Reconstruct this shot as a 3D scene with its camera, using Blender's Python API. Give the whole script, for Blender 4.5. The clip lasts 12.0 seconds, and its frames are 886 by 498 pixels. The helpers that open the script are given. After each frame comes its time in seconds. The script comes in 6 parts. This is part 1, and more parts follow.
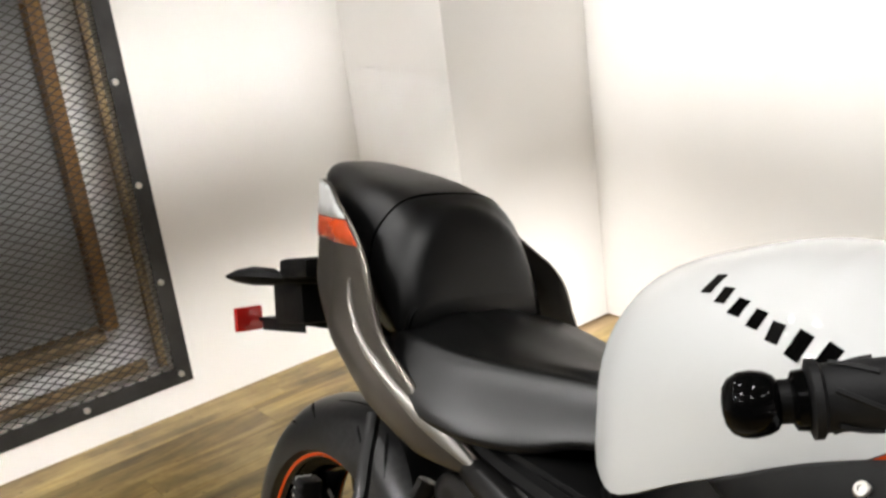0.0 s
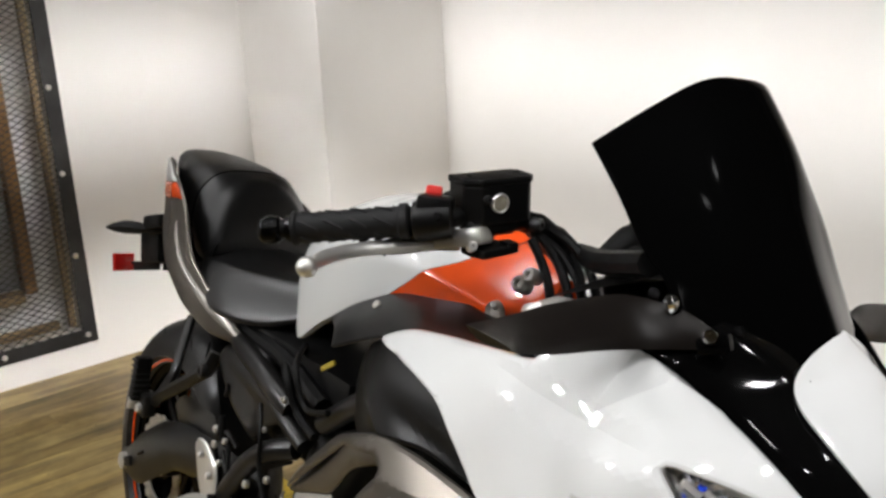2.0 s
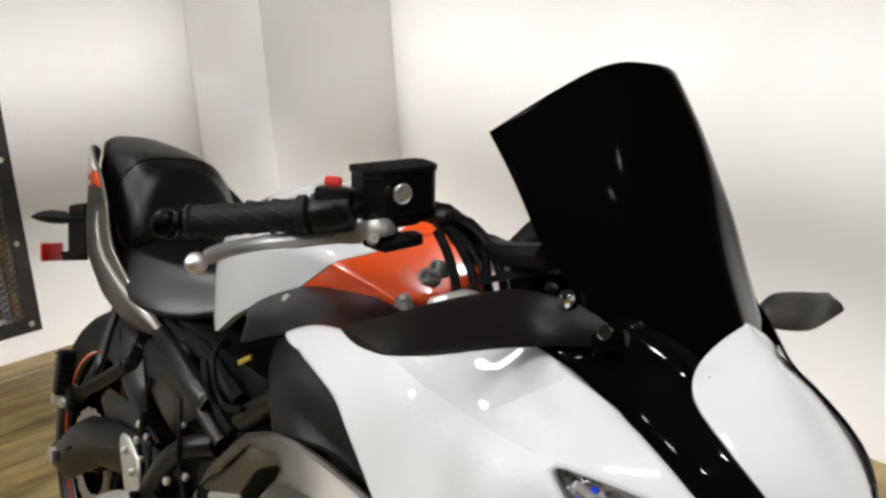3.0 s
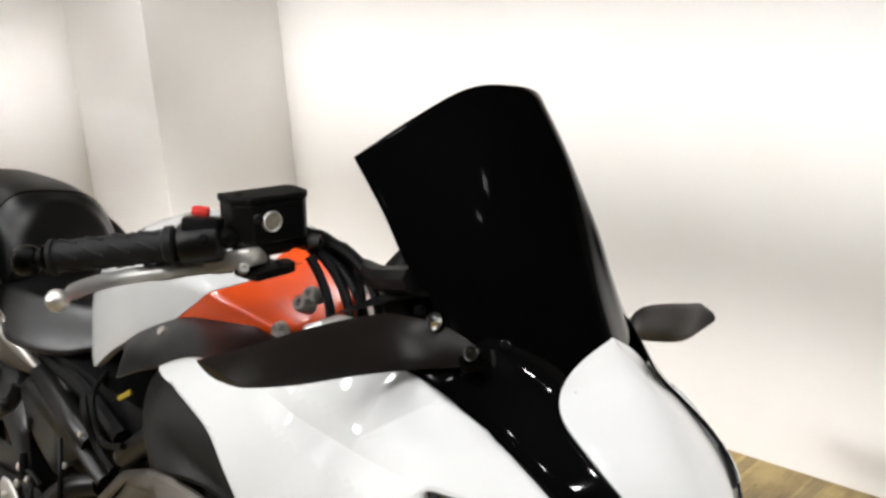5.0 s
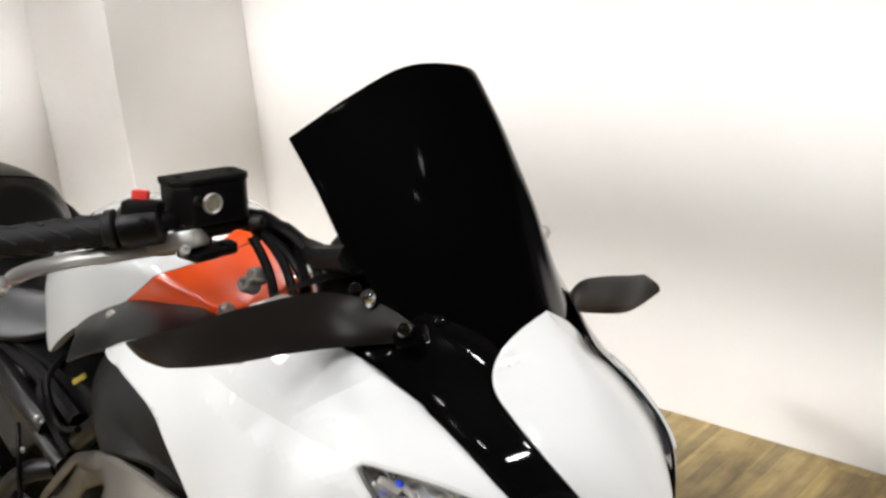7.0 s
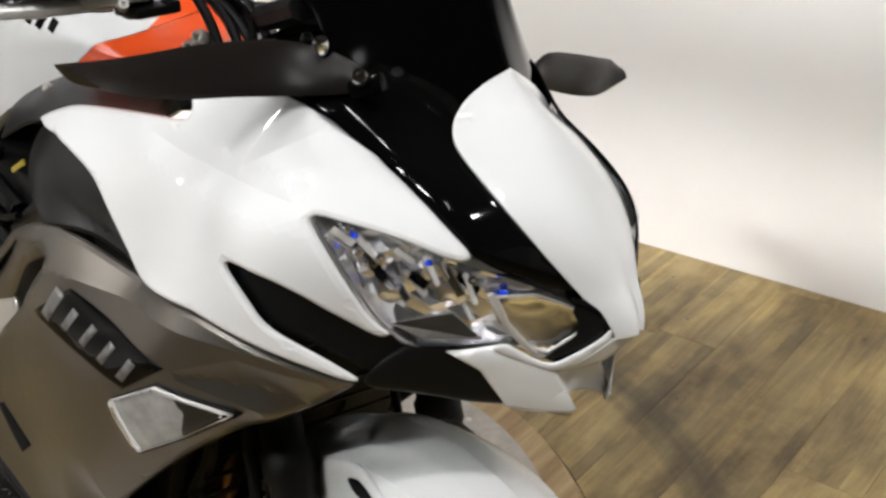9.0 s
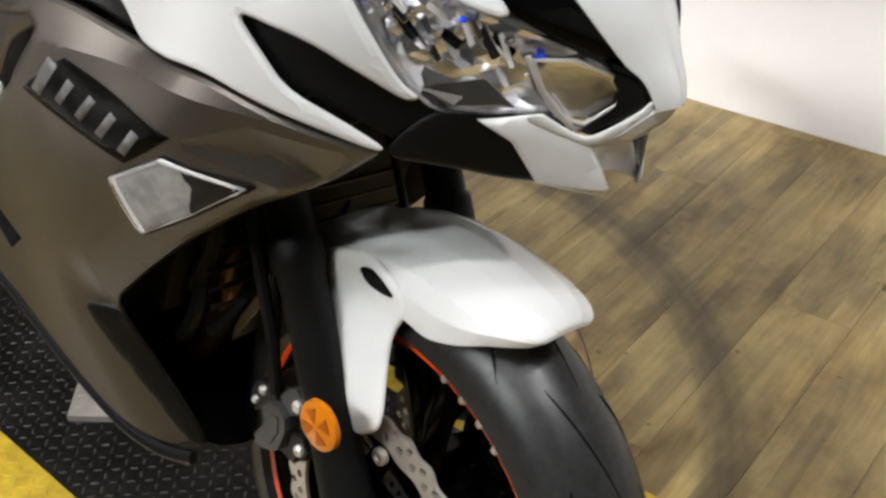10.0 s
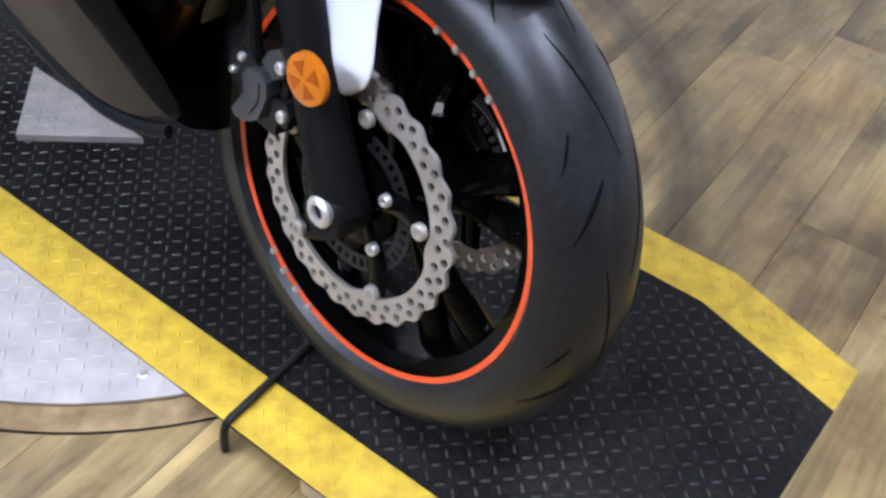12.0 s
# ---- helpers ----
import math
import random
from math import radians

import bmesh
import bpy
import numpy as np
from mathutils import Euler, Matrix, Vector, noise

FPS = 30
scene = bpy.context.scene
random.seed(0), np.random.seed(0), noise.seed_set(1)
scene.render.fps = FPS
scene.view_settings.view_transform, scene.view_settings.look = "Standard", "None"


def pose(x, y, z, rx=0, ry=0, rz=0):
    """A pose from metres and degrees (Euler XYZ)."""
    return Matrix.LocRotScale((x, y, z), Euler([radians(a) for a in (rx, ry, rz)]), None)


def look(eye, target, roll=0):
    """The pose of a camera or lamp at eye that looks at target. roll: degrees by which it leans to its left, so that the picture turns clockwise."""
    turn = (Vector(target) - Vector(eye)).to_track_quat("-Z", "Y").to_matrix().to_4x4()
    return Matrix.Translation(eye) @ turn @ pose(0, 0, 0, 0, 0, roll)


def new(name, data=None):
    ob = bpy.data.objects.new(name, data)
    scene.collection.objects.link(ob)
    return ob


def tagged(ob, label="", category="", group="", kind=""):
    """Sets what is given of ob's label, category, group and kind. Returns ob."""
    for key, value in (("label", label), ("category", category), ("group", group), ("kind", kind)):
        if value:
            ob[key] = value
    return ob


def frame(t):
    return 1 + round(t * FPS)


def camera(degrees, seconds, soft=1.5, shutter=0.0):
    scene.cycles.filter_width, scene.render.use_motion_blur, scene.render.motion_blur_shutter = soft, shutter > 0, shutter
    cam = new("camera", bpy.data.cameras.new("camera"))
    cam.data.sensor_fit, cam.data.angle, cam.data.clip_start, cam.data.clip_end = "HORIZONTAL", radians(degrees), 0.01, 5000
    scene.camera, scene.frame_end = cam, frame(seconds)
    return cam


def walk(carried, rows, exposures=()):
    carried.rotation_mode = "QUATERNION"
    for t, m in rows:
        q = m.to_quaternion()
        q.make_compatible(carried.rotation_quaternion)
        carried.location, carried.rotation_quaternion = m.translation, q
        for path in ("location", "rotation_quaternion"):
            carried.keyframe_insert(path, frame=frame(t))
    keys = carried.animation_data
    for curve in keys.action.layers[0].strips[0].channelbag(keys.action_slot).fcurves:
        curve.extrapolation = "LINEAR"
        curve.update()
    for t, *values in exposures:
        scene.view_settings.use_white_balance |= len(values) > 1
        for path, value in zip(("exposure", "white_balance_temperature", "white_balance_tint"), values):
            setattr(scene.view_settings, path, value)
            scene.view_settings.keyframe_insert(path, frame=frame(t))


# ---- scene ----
from mathutils.bvhtree import BVHTree
from mathutils.geometry import delaunay_2d_cdt

# ---------------------------------------------------------------- camera
cam = camera(47.0, 12.0, soft=2.8)
walk(cam, [
    (0, pose(-0.2148, -0.5224, 1.3124, 71.440, 7.122, 52.143)),
    (0.3, pose(-0.0251, -0.5674, 1.3145, 70.172, 8.342, 54.415)),
    (0.5, pose(0.1202, -0.5809, 1.3110, 70.674, 6.833, 58.293)),
    (0.6, pose(0.1894, -0.5817, 1.3056, 70.902, 4.654, 60.288)),
    (1, pose(0.3558, -0.5738, 1.3124, 68.173, 5.018, 61.111)),
    (1.2, pose(0.4061, -0.6019, 1.3215, 70.303, 4.770, 59.934)),
    (1.5, pose(0.4444, -0.6556, 1.3486, 72.383, 3.800, 55.036)),
    (2, pose(0.4926, -0.6964, 1.3668, 73.269, 2.957, 50.494)),
    (2.5, pose(0.5166, -0.6447, 1.3737, 72.949, 2.463, 50.527)),
    (3, pose(0.5102, -0.6144, 1.3653, 72.023, 3.092, 48.713)),
    (3.5, pose(0.5116, -0.6010, 1.3591, 71.779, 2.927, 46.051)),
    (3.7, pose(0.5108, -0.5997, 1.3578, 71.600, 2.452, 46.073)),
    (5.5, pose(0.5501, -0.5801, 1.3705, 72.847, 3.935, 42.326)),
    (6, pose(0.5573, -0.5777, 1.3687, 71.654, 4.248, 42.063)),
    (6.5, pose(0.5657, -0.5694, 1.3678, 71.355, 4.782, 41.637)),
    (6.7, pose(0.5710, -0.5656, 1.3716, 71.550, 4.589, 41.835)),
    (8.3, pose(0.5950, -0.5642, 1.3210, 67.856, 3.588, 40.559)),
    (8.5, pose(0.5882, -0.5640, 1.3075, 66.836, 3.710, 40.606)),
    (9, pose(0.5666, -0.5626, 1.2670, 63.243, 2.828, 39.877)),
    (9.5, pose(0.5441, -0.5714, 1.2253, 60.104, 2.000, 40.075)),
    (10, pose(0.5212, -0.5921, 1.1735, 55.676, 0.940, 38.879)),
    (10.5, pose(0.5096, -0.6331, 1.1191, 51.876, 0.671, 36.727)),
    (11, pose(0.5139, -0.6784, 1.0713, 48.519, -1.510, 35.669)),
    (11.5, pose(0.5164, -0.7005, 1.0366, 46.171, -2.708, 35.538)),
    (12, pose(0.5224, -0.7007, 1.0394, 45.637, -2.306, 35.924)),
], exposures=[(0, 0.04, 6350, 10), (0.9, 0.1, 6300, 10), (1.5, -0.25, 6250, 10), (3.7, -0.23, 6200, 10), (5.0, -0.06, 6250, 10), (6.7, -0.05, 6250, 10), (8.5, -0.07, 6150, 10), (9.5, -0.1, 6250, 10), (10.5, 0.02, 5900, 8), (12, 0.18, 5080, 17)])

# ---------------------------------------------------------------- world and lamps
world = bpy.data.worlds.new("world")
scene.world = world
world.use_nodes = True
world.node_tree.nodes["Background"].inputs[0].default_value = (0.9, 0.92, 1.0, 1)
world.node_tree.nodes["Background"].inputs[1].default_value = 0.02


def area(name, eye, target, sx, sy, watts, spread=180.0, color=(1.0, 0.93, 0.84), disk=False):
    d = bpy.data.lights.new(name, "AREA")
    d.shape = "DISK" if disk else "RECTANGLE"
    d.size, d.size_y, d.energy, d.color, d.spread = sx, sy, watts, color, radians(spread)
    ob = new(name, d)
    ob.matrix_world = look(eye, target)
    return ob


WARM = (1.0, 0.965, 0.925)
FLOOR_Z, CEIL_Z = -0.045, 2.75
WALL_Y, DOOR_X, PIER_X, PIER_Y = 1.744, -3.028, -2.494, 1.196
BACK_Y, FRONT_X = -6.0, 5.5

# unseen long lamps, added to band the walls light and dark: one set high, one set low
area("wall_wash", (0.26, -1.0, 2.70), (0.26, WALL_Y, 0.97), 5.5, 0.08, 12.5, 15, WARM)
area("wall_wash_low", (0.26, -1.9, 2.70), (0.26, WALL_Y, 0.04), 5.5, 0.08, 8.8, 11.5, WARM)
area("wall_wash_mid", (0.26, -1.45, 2.70), (0.26, WALL_Y, 0.50), 5.5, 0.08, 2.6, 13, WARM)
area("pier_wash", (-2.76, -1.55, 2.70), (-2.76, PIER_Y, 0.97), 0.53, 0.3, 1.35, 20, WARM)
area("pier_wash_low", (-2.76, -2.45, 2.70), (-2.76, PIER_Y, 0.04), 0.53, 0.08, 1.3, 12, WARM)
area("pier_side_wash", (-0.06, 1.47, 2.70), (PIER_X, 1.47, 0.97), 0.5, 0.3, 1.25, 22, WARM)
area("pier_side_wash_low", (0.84, 1.47, 2.70), (PIER_X, 1.47, 0.04), 0.5, 0.08, 1.5, 12, WARM)
area("door_wash", (-0.6, -0.86, 2.70), (DOOR_X, -0.86, 0.97), 4.1, 0.08, 7, 15, WARM)
area("door_wash_low", (0.3, -0.86, 2.70), (DOOR_X, -0.86, 0.04), 4.1, 0.08, 6.8, 11.5, WARM)
# small round downlights over the bike
for px, py, w in ((-0.25, -0.15, 3), (-1.35, -0.35, 3), (0.35, -1.15, 6), (-0.7, -1.25, 7), (1.0, -0.3, 9), (0.9, 0.4, 10)):
    area("downlight", (px, py, 2.72), (px, py, 0), 0.13, 0.13, w, 90, WARM, True)
# round spots out of view along the door wall; added fills for the bike's side and far wall
for py in (-1.9, -1.0, -0.1):
    area("door_spot", (-2.55, py, 2.70), (-2.60, py, 1.0), 0.16, 0.16, 7.5, 130, WARM, True)
area("side_fill", (-1.9, -2.5, 2.70), (-0.9, -0.2, 0.7), 0.16, 0.16, 11, 65, WARM, True)
area("side_fill", (-0.5, -2.7, 2.70), (0.03, -0.1, 0.30), 0.16, 0.16, 2.2, 28, WARM, True)
area("far_wall_fill", (3.2, 0.2, 2.70), (5.4, 0.0, 1.0), 1.2, 0.08, 40, 150, WARM)


# ---------------------------------------------------------------- materials
def principled(name):
    m = bpy.data.materials.new(name)
    m.use_nodes = True
    return m, m.node_tree.nodes, m.node_tree.links, m.node_tree.nodes["Principled BSDF"]


def coords(nodes, links, scale, kind="Object"):
    tc, mp = nodes.new("ShaderNodeTexCoord"), nodes.new("ShaderNodeMapping")
    mp.inputs["Scale"].default_value = scale
    links.new(tc.outputs[kind], mp.inputs[0])
    return mp.outputs[0]


def noise_tex(nodes, links, vec, scale, detail=4.0, rough=0.55):
    n = nodes.new("ShaderNodeTexNoise")
    n.inputs["Scale"].default_value, n.inputs["Detail"].default_value, n.inputs["Roughness"].default_value = scale, detail, rough
    links.new(vec, n.inputs["Vector"])
    return n


def ramp(nodes, links, fac, stops):
    r = nodes.new("ShaderNodeValToRGB")
    e = r.color_ramp.elements
    while len(e) < len(stops):
        e.new(0.5)
    for el, (p, c) in zip(e, stops):
        el.position, el.color = p, (*c, 1)
    links.new(fac, r.inputs[0])
    return r.outputs[0]


def bump(nodes, links, bs, height, strength, dist):
    b = nodes.new("ShaderNodeBump")
    b.inputs["Strength"].default_value, b.inputs["Distance"].default_value = strength, dist
    links.new(height, b.inputs["Height"])
    links.new(b.outputs[0], bs.inputs["Normal"])


def surface(name, color, rough=0.5, metal=0.0, coat=0.0, vary=0.12, scale=14.0, grain=0.0, grain_scale=900.0, spec=0.5, rough_vary=0.12):
    """Paint, plastic, rubber or metal, uneven at two scales."""
    m, nodes, links, bs = principled(name)
    v = coords(nodes, links, (1, 1, 1))
    n = noise_tex(nodes, links, v, scale)
    lo = tuple(c * (1 - vary) for c in color)
    hi = tuple(min(1.0, c * (1 + vary)) for c in color)
    links.new(ramp(nodes, links, n.outputs["Fac"], ((0.3, lo), (0.7, hi))), bs.inputs["Base Color"])
    bs.inputs["Metallic"].default_value = metal
    bs.inputs["Coat Weight"].default_value, bs.inputs["Coat Roughness"].default_value = coat, 0.03
    bs.inputs["Specular IOR Level"].default_value = spec
    n2 = noise_tex(nodes, links, v, scale * 5)
    mr = nodes.new("ShaderNodeMapRange")
    mr.inputs["To Min"].default_value, mr.inputs["To Max"].default_value = max(0.02, rough * (1 - rough_vary)), min(1, rough * (1 + rough_vary))
    links.new(n2.outputs["Fac"], mr.inputs["Value"])
    links.new(mr.outputs[0], bs.inputs["Roughness"])
    if grain:
        n3 = noise_tex(nodes, links, v, grain_scale, 2.0)
        bump(nodes, links, bs, n3.outputs["Fac"], grain, 0.001)
    return m


def dusty(name, color, dust, rough, spec, scale):
    """Black rubber or paint with pale dust worn into patches and specks."""
    m, nodes, links, bs = principled(name)
    v = coords(nodes, links, (1, 1, 1))
    a = noise_tex(nodes, links, v, scale, 6, 0.65)
    b = noise_tex(nodes, links, v, scale * 22, 3, 0.6)
    mul = nodes.new("ShaderNodeMath")
    mul.operation = "MULTIPLY"
    links.new(a.outputs["Fac"], mul.inputs[0])
    links.new(b.outputs["Fac"], mul.inputs[1])
    links.new(ramp(nodes, links, mul.outputs[0], ((0.20, color), (0.42, dust))), bs.inputs["Base Color"])
    bs.inputs["Roughness"].default_value, bs.inputs["Specular IOR Level"].default_value = rough, spec
    bump(nodes, links, bs, b.outputs["Fac"], 0.2, 0.001)
    return m


WHITE = surface("pearl_white_paint", (0.61, 0.618, 0.61), 0.5, coat=1.0, vary=0.006, rough_vary=0.0, spec=0.2)
GREY = surface("matte_bronze_grey_paint", (0.128, 0.116, 0.100), 0.34, metal=0.85, vary=0.06, grain=0.05, grain_scale=2500)
ORANGE = surface("orange_paint", (0.63, 0.068, 0.008), 0.25, coat=0.7, vary=0.04)
BLACK = surface("black_plastic", (0.0035, 0.0035, 0.0035), 0.48, spec=0.14, vary=0.3, grain=0.25, grain_scale=1600)
SATIN = surface("satin_black_panel", (0.0042, 0.0041, 0.004), 0.33, spec=0.25, vary=0.2, grain=0.08, grain_scale=1800)
WINGBLACK = surface("brown_black_mirror_plastic", (0.0070, 0.0055, 0.0047), 0.40, spec=0.18, vary=0.15, grain=0.1, grain_scale=1800)
GLOSSBLACK = surface("gloss_black_plastic", (0.002, 0.002, 0.002), 0.05, vary=0.2, spec=0.09)
VINYL = surface("black_seat_vinyl", (0.004, 0.004, 0.004), 0.36, spec=0.44, vary=0.15, grain=0.22, grain_scale=1100)
RUBBER = dusty("tyre_rubber", (0.010, 0.010, 0.010), (0.024, 0.0236, 0.0232), 0.36, 0.36, 5.0)
GRIPRUB = surface("grip_rubber", (0.010, 0.010, 0.0103), 0.55, spec=0.25, vary=0.15, grain=0.3)
ALLOY = surface("brushed_aluminium", (0.72, 0.71, 0.68), 0.38, metal=0.85, vary=0.08)
CHROME = surface("chrome", (0.88, 0.88, 0.88), 0.06, metal=1.0, vary=0.03)
STEEL = surface("disc_steel", (0.47, 0.435, 0.38), 0.42, metal=0.7, vary=0.12, scale=30)
DARKMETAL = surface("black_engine_metal", (0.008, 0.0078, 0.0075), 0.42, metal=0.1, spec=0.35, vary=0.35, scale=25, grain=0.3)
FRAMEPAINT = surface("grey_black_frame_paint", (0.007, 0.0068, 0.0066), 0.32, metal=0.0, spec=0.3, vary=0.15)
HEADER = surface("browned_exhaust_steel", (0.30, 0.17, 0.09), 0.30, metal=0.9, vary=0.4, scale=18)
AMBER = surface("amber_reflector", (0.46, 0.135, 0.002), 0.12, coat=0.3, vary=0.08)
AMBERDARK = surface("amber_reflector_facet", (0.30, 0.066, 0.001), 0.15, coat=0.3, vary=0.08)
RED = surface("red_reflector", (0.62, 0.02, 0.015), 0.15, coat=0.5, vary=0.08)
REDSW = surface("red_switch_plastic", (0.75, 0.05, 0.04), 0.4)
YELLOWP = surface("yellow_label", (0.32, 0.24, 0.02), 0.45)
PALEGLASS = surface("pale_sight_glass", (0.42, 0.39, 0.30), 0.1, coat=0.8, vary=0.2, scale=200)
BLUE = surface("blue_lamp_glass", (0.02, 0.06, 0.55), 0.08, coat=0.5)
GREYLETTER = surface("grey_logo_ink", (0.12, 0.117, 0.113), 0.4, metal=0.3)


def glass(name, tint, rough=0.02):
    m, nodes, links, bs = principled(name)
    bs.inputs["Base Color"].default_value = (*tint, 1)
    bs.inputs["Transmission Weight"].default_value, bs.inputs["Roughness"].default_value, bs.inputs["IOR"].default_value = 1.0, rough, 1.2
    return m


GLOSSGROOVE = surface("tread_groove_black", (0.004, 0.004, 0.004), 0.9, vary=0.1, spec=0.1)
LENS = glass("clear_lens", (0.97, 0.98, 1.0))
WHEELBLACK = surface("black_wheel_paint", (0.0012, 0.0012, 0.0012), 0.12, spec=0.07, vary=0.2)
SMOKE = surface("dark_smoked_screen", (0.001, 0.001, 0.001), 0.08, vary=0.1, spec=0.03, rough_vary=0.0)
# gloss that rises towards the screen's turned-away edge
_n, _l = SMOKE.node_tree.nodes, SMOKE.node_tree.links
_w = _n.new("ShaderNodeLayerWeight")
_w.inputs["Blend"].default_value = 0.5
_l.new(ramp(_n, _l, _w.outputs["Facing"], ((0.58, (0.003, 0.003, 0.003)), (0.92, (0.9, 0.9, 0.9)))), _n["Principled BSDF"].inputs["Specular IOR Level"])


def wall_paint():
    m, nodes, links, bs = principled("cream_wall_paint")
    v = coords(nodes, links, (1, 1, 1))
    n = noise_tex(nodes, links, v, 1.6, 6)
    links.new(ramp(nodes, links, n.outputs["Fac"], ((0.3, (0.74, 0.715, 0.68)), (0.7, (0.79, 0.77, 0.74)))), bs.inputs["Base Color"])
    bs.inputs["Roughness"].default_value = 0.65
    bump(nodes, links, bs, noise_tex(nodes, links, v, 160, 3).outputs["Fac"], 0.12, 0.002)
    return m


WALL = wall_paint()
DARKPAINT = surface("unseen_room_dark", (0.05, 0.05, 0.052), 0.7, vary=0.2, scale=1.5)


def plank_wood():
    """Vinyl plank, one tone a plank, with grain along y."""
    m, nodes, links, bs = principled("oak_plank")
    v = coords(nodes, links, (1, 1, 1))
    info = nodes.new("ShaderNodeObjectInfo")
    off, snap = nodes.new("ShaderNodeVectorMath"), nodes.new("ShaderNodeVectorMath")
    off.operation, snap.operation = "ADD", "SNAP"
    sc = nodes.new("ShaderNodeMath")
    sc.operation = "MULTIPLY"
    sc.inputs[1].default_value = 37.0
    links.new(info.outputs["Random"], sc.inputs[0])
    links.new(v, off.inputs[0])
    links.new(sc.outputs[0], off.inputs[1])

    def stretched(vec, sx, sy, detail, rough):
        mp = nodes.new("ShaderNodeMapping")
        mp.inputs["Scale"].default_value = (sx, sy, 1)
        links.new(vec, mp.inputs[0])
        return noise_tex(nodes, links, mp.outputs[0], 1.0, detail, rough)

    def times(a, b, k=1.0):
        mx = nodes.new("ShaderNodeMixRGB")
        mx.blend_type, mx.inputs[0].default_value = "MULTIPLY", k
        links.new(a, mx.inputs[1])
        links.new(b, mx.inputs[2])
        return mx.outputs[0]

    # broad soft figure, printed staves with long hard edges, fine grain
    n = stretched(off.outputs[0], 12.0, 2.1, 6, 0.64)
    n.inputs["Distortion"].default_value = 0.5
    col = ramp(nodes, links, n.outputs["Fac"], ((0.29, (0.145, 0.094, 0.033)), (0.46, (0.325, 0.232, 0.088)), (0.62, (0.470, 0.354, 0.148))))
    snap.inputs[1].default_value = (0.038, 0.0005, 1.0)
    links.new(off.outputs[0], snap.inputs[0])
    staves = stretched(snap.outputs[0], 61.0, 2.6, 1, 0.4)
    col = times(col, ramp(nodes, links, staves.outputs["Fac"], ((0.38, (0.68, 0.68, 0.70)), (0.43, (0.93, 0.93, 0.93)), (0.60, (1.0, 1.0, 1.0)), (0.64, (1.16, 1.14, 1.06)))))
    fine = stretched(off.outputs[0], 110.0, 5.0, 4, 0.6)
    col = times(col, ramp(nodes, links, fine.outputs["Fac"], ((0.35, (0.87, 0.86, 0.84)), (0.6, (1.04, 1.04, 1.04)))))
    col = times(col, ramp(nodes, links, info.outputs["Random"], ((0.0, (0.86, 0.86, 0.86)), (1.0, (1.05, 1.05, 1.03)))))
    # smudges and dark specks at floor scale
    geo = nodes.new("ShaderNodeNewGeometry")
    n2 = noise_tex(nodes, links, geo.outputs["Position"], 2.6, 8, 0.66)
    col = times(col, ramp(nodes, links, n2.outputs["Fac"], ((0.36, (0.36, 0.32, 0.27)), (0.47, (0.74, 0.72, 0.70)), (0.58, (1, 1, 1)))), 0.85)
    vo = nodes.new("ShaderNodeTexVoronoi")
    vo.inputs["Scale"].default_value, vo.inputs["Randomness"].default_value = 15.0, 1.0
    warp = noise_tex(nodes, links, geo.outputs["Position"], 60.0, 2)
    add = nodes.new("ShaderNodeMixRGB")
    add.blend_type, add.inputs[0].default_value = "ADD", 0.02
    links.new(geo.outputs["Position"], add.inputs[1])
    links.new(warp.outputs["Color"], add.inputs[2])
    links.new(add.outputs[0], vo.inputs["Vector"])
    col = times(col, ramp(nodes, links, vo.outputs["Distance"], ((0.035, (0.22, 0.17, 0.12)), (0.085, (1, 1, 1)))), 0.8)
    # round tyre scuffs on the planks before the front wheel
    for cx, cy, rad, wid, k in SCUFFS:
        d = nodes.new("ShaderNodeVectorMath")
        d.operation = "DISTANCE"
        links.new(geo.outputs["Position"], d.inputs[0])
        d.inputs[1].default_value = (cx, cy, FLOOR_Z)
        off1 = nodes.new("ShaderNodeMath")
        off1.operation = "SUBTRACT"
        off1.inputs[1].default_value = rad
        links.new(d.outputs["Value"], off1.inputs[0])
        ab = nodes.new("ShaderNodeMath")
        ab.operation = "ABSOLUTE"
        links.new(off1.outputs[0], ab.inputs[0])
        fr = noise_tex(nodes, links, geo.outputs["Position"], 9.0, 4)
        ad = nodes.new("ShaderNodeMath")
        ad.operation = "MULTIPLY_ADD"
        links.new(fr.outputs["Fac"], ad.inputs[0])
        ad.inputs[1].default_value = -wid
        links.new(ab.outputs[0], ad.inputs[2])
        sc2 = ramp(nodes, links, ad.outputs[0], ((0.0, (k, k, k)), (wid, (1, 1, 1))))
        nx = nodes.new("ShaderNodeMixRGB")
        nx.blend_type, nx.inputs[0].default_value = "MULTIPLY", 1.0
        links.new(col, nx.inputs[1])
        links.new(sc2, nx.inputs[2])
        col = nx.outputs[0]
    links.new(col, bs.inputs["Base Color"])
    bs.inputs["Roughness"].default_value = 0.42
    bump(nodes, links, bs, fine.outputs["Fac"], 0.12, 0.001)
    return m


SCUFFS = ((-0.777, 0.169, 1.03, 0.07, 0.72), (-0.777, 0.169, 1.02, 0.022, 0.60), (-0.76, 0.16, 0.965, 0.014, 0.68), (-0.77, 0.165, 0.995, 0.016, 0.70))
PLANK = plank_wood()


def lumber(name, dark, light, vertical=True):
    m, nodes, links, bs = principled(name)
    v = coords(nodes, links, (14, 14, 1.2) if vertical else (14, 1.2, 14))
    n = noise_tex(nodes, links, v, 2.2, 7, 0.6)
    links.new(ramp(nodes, links, n.outputs["Fac"], ((0.32, dark), (0.68, light))), bs.inputs["Base Color"])
    bs.inputs["Roughness"].default_value = 0.6
    bump(nodes, links, bs, n.outputs["Fac"], 0.2, 0.003)
    return m


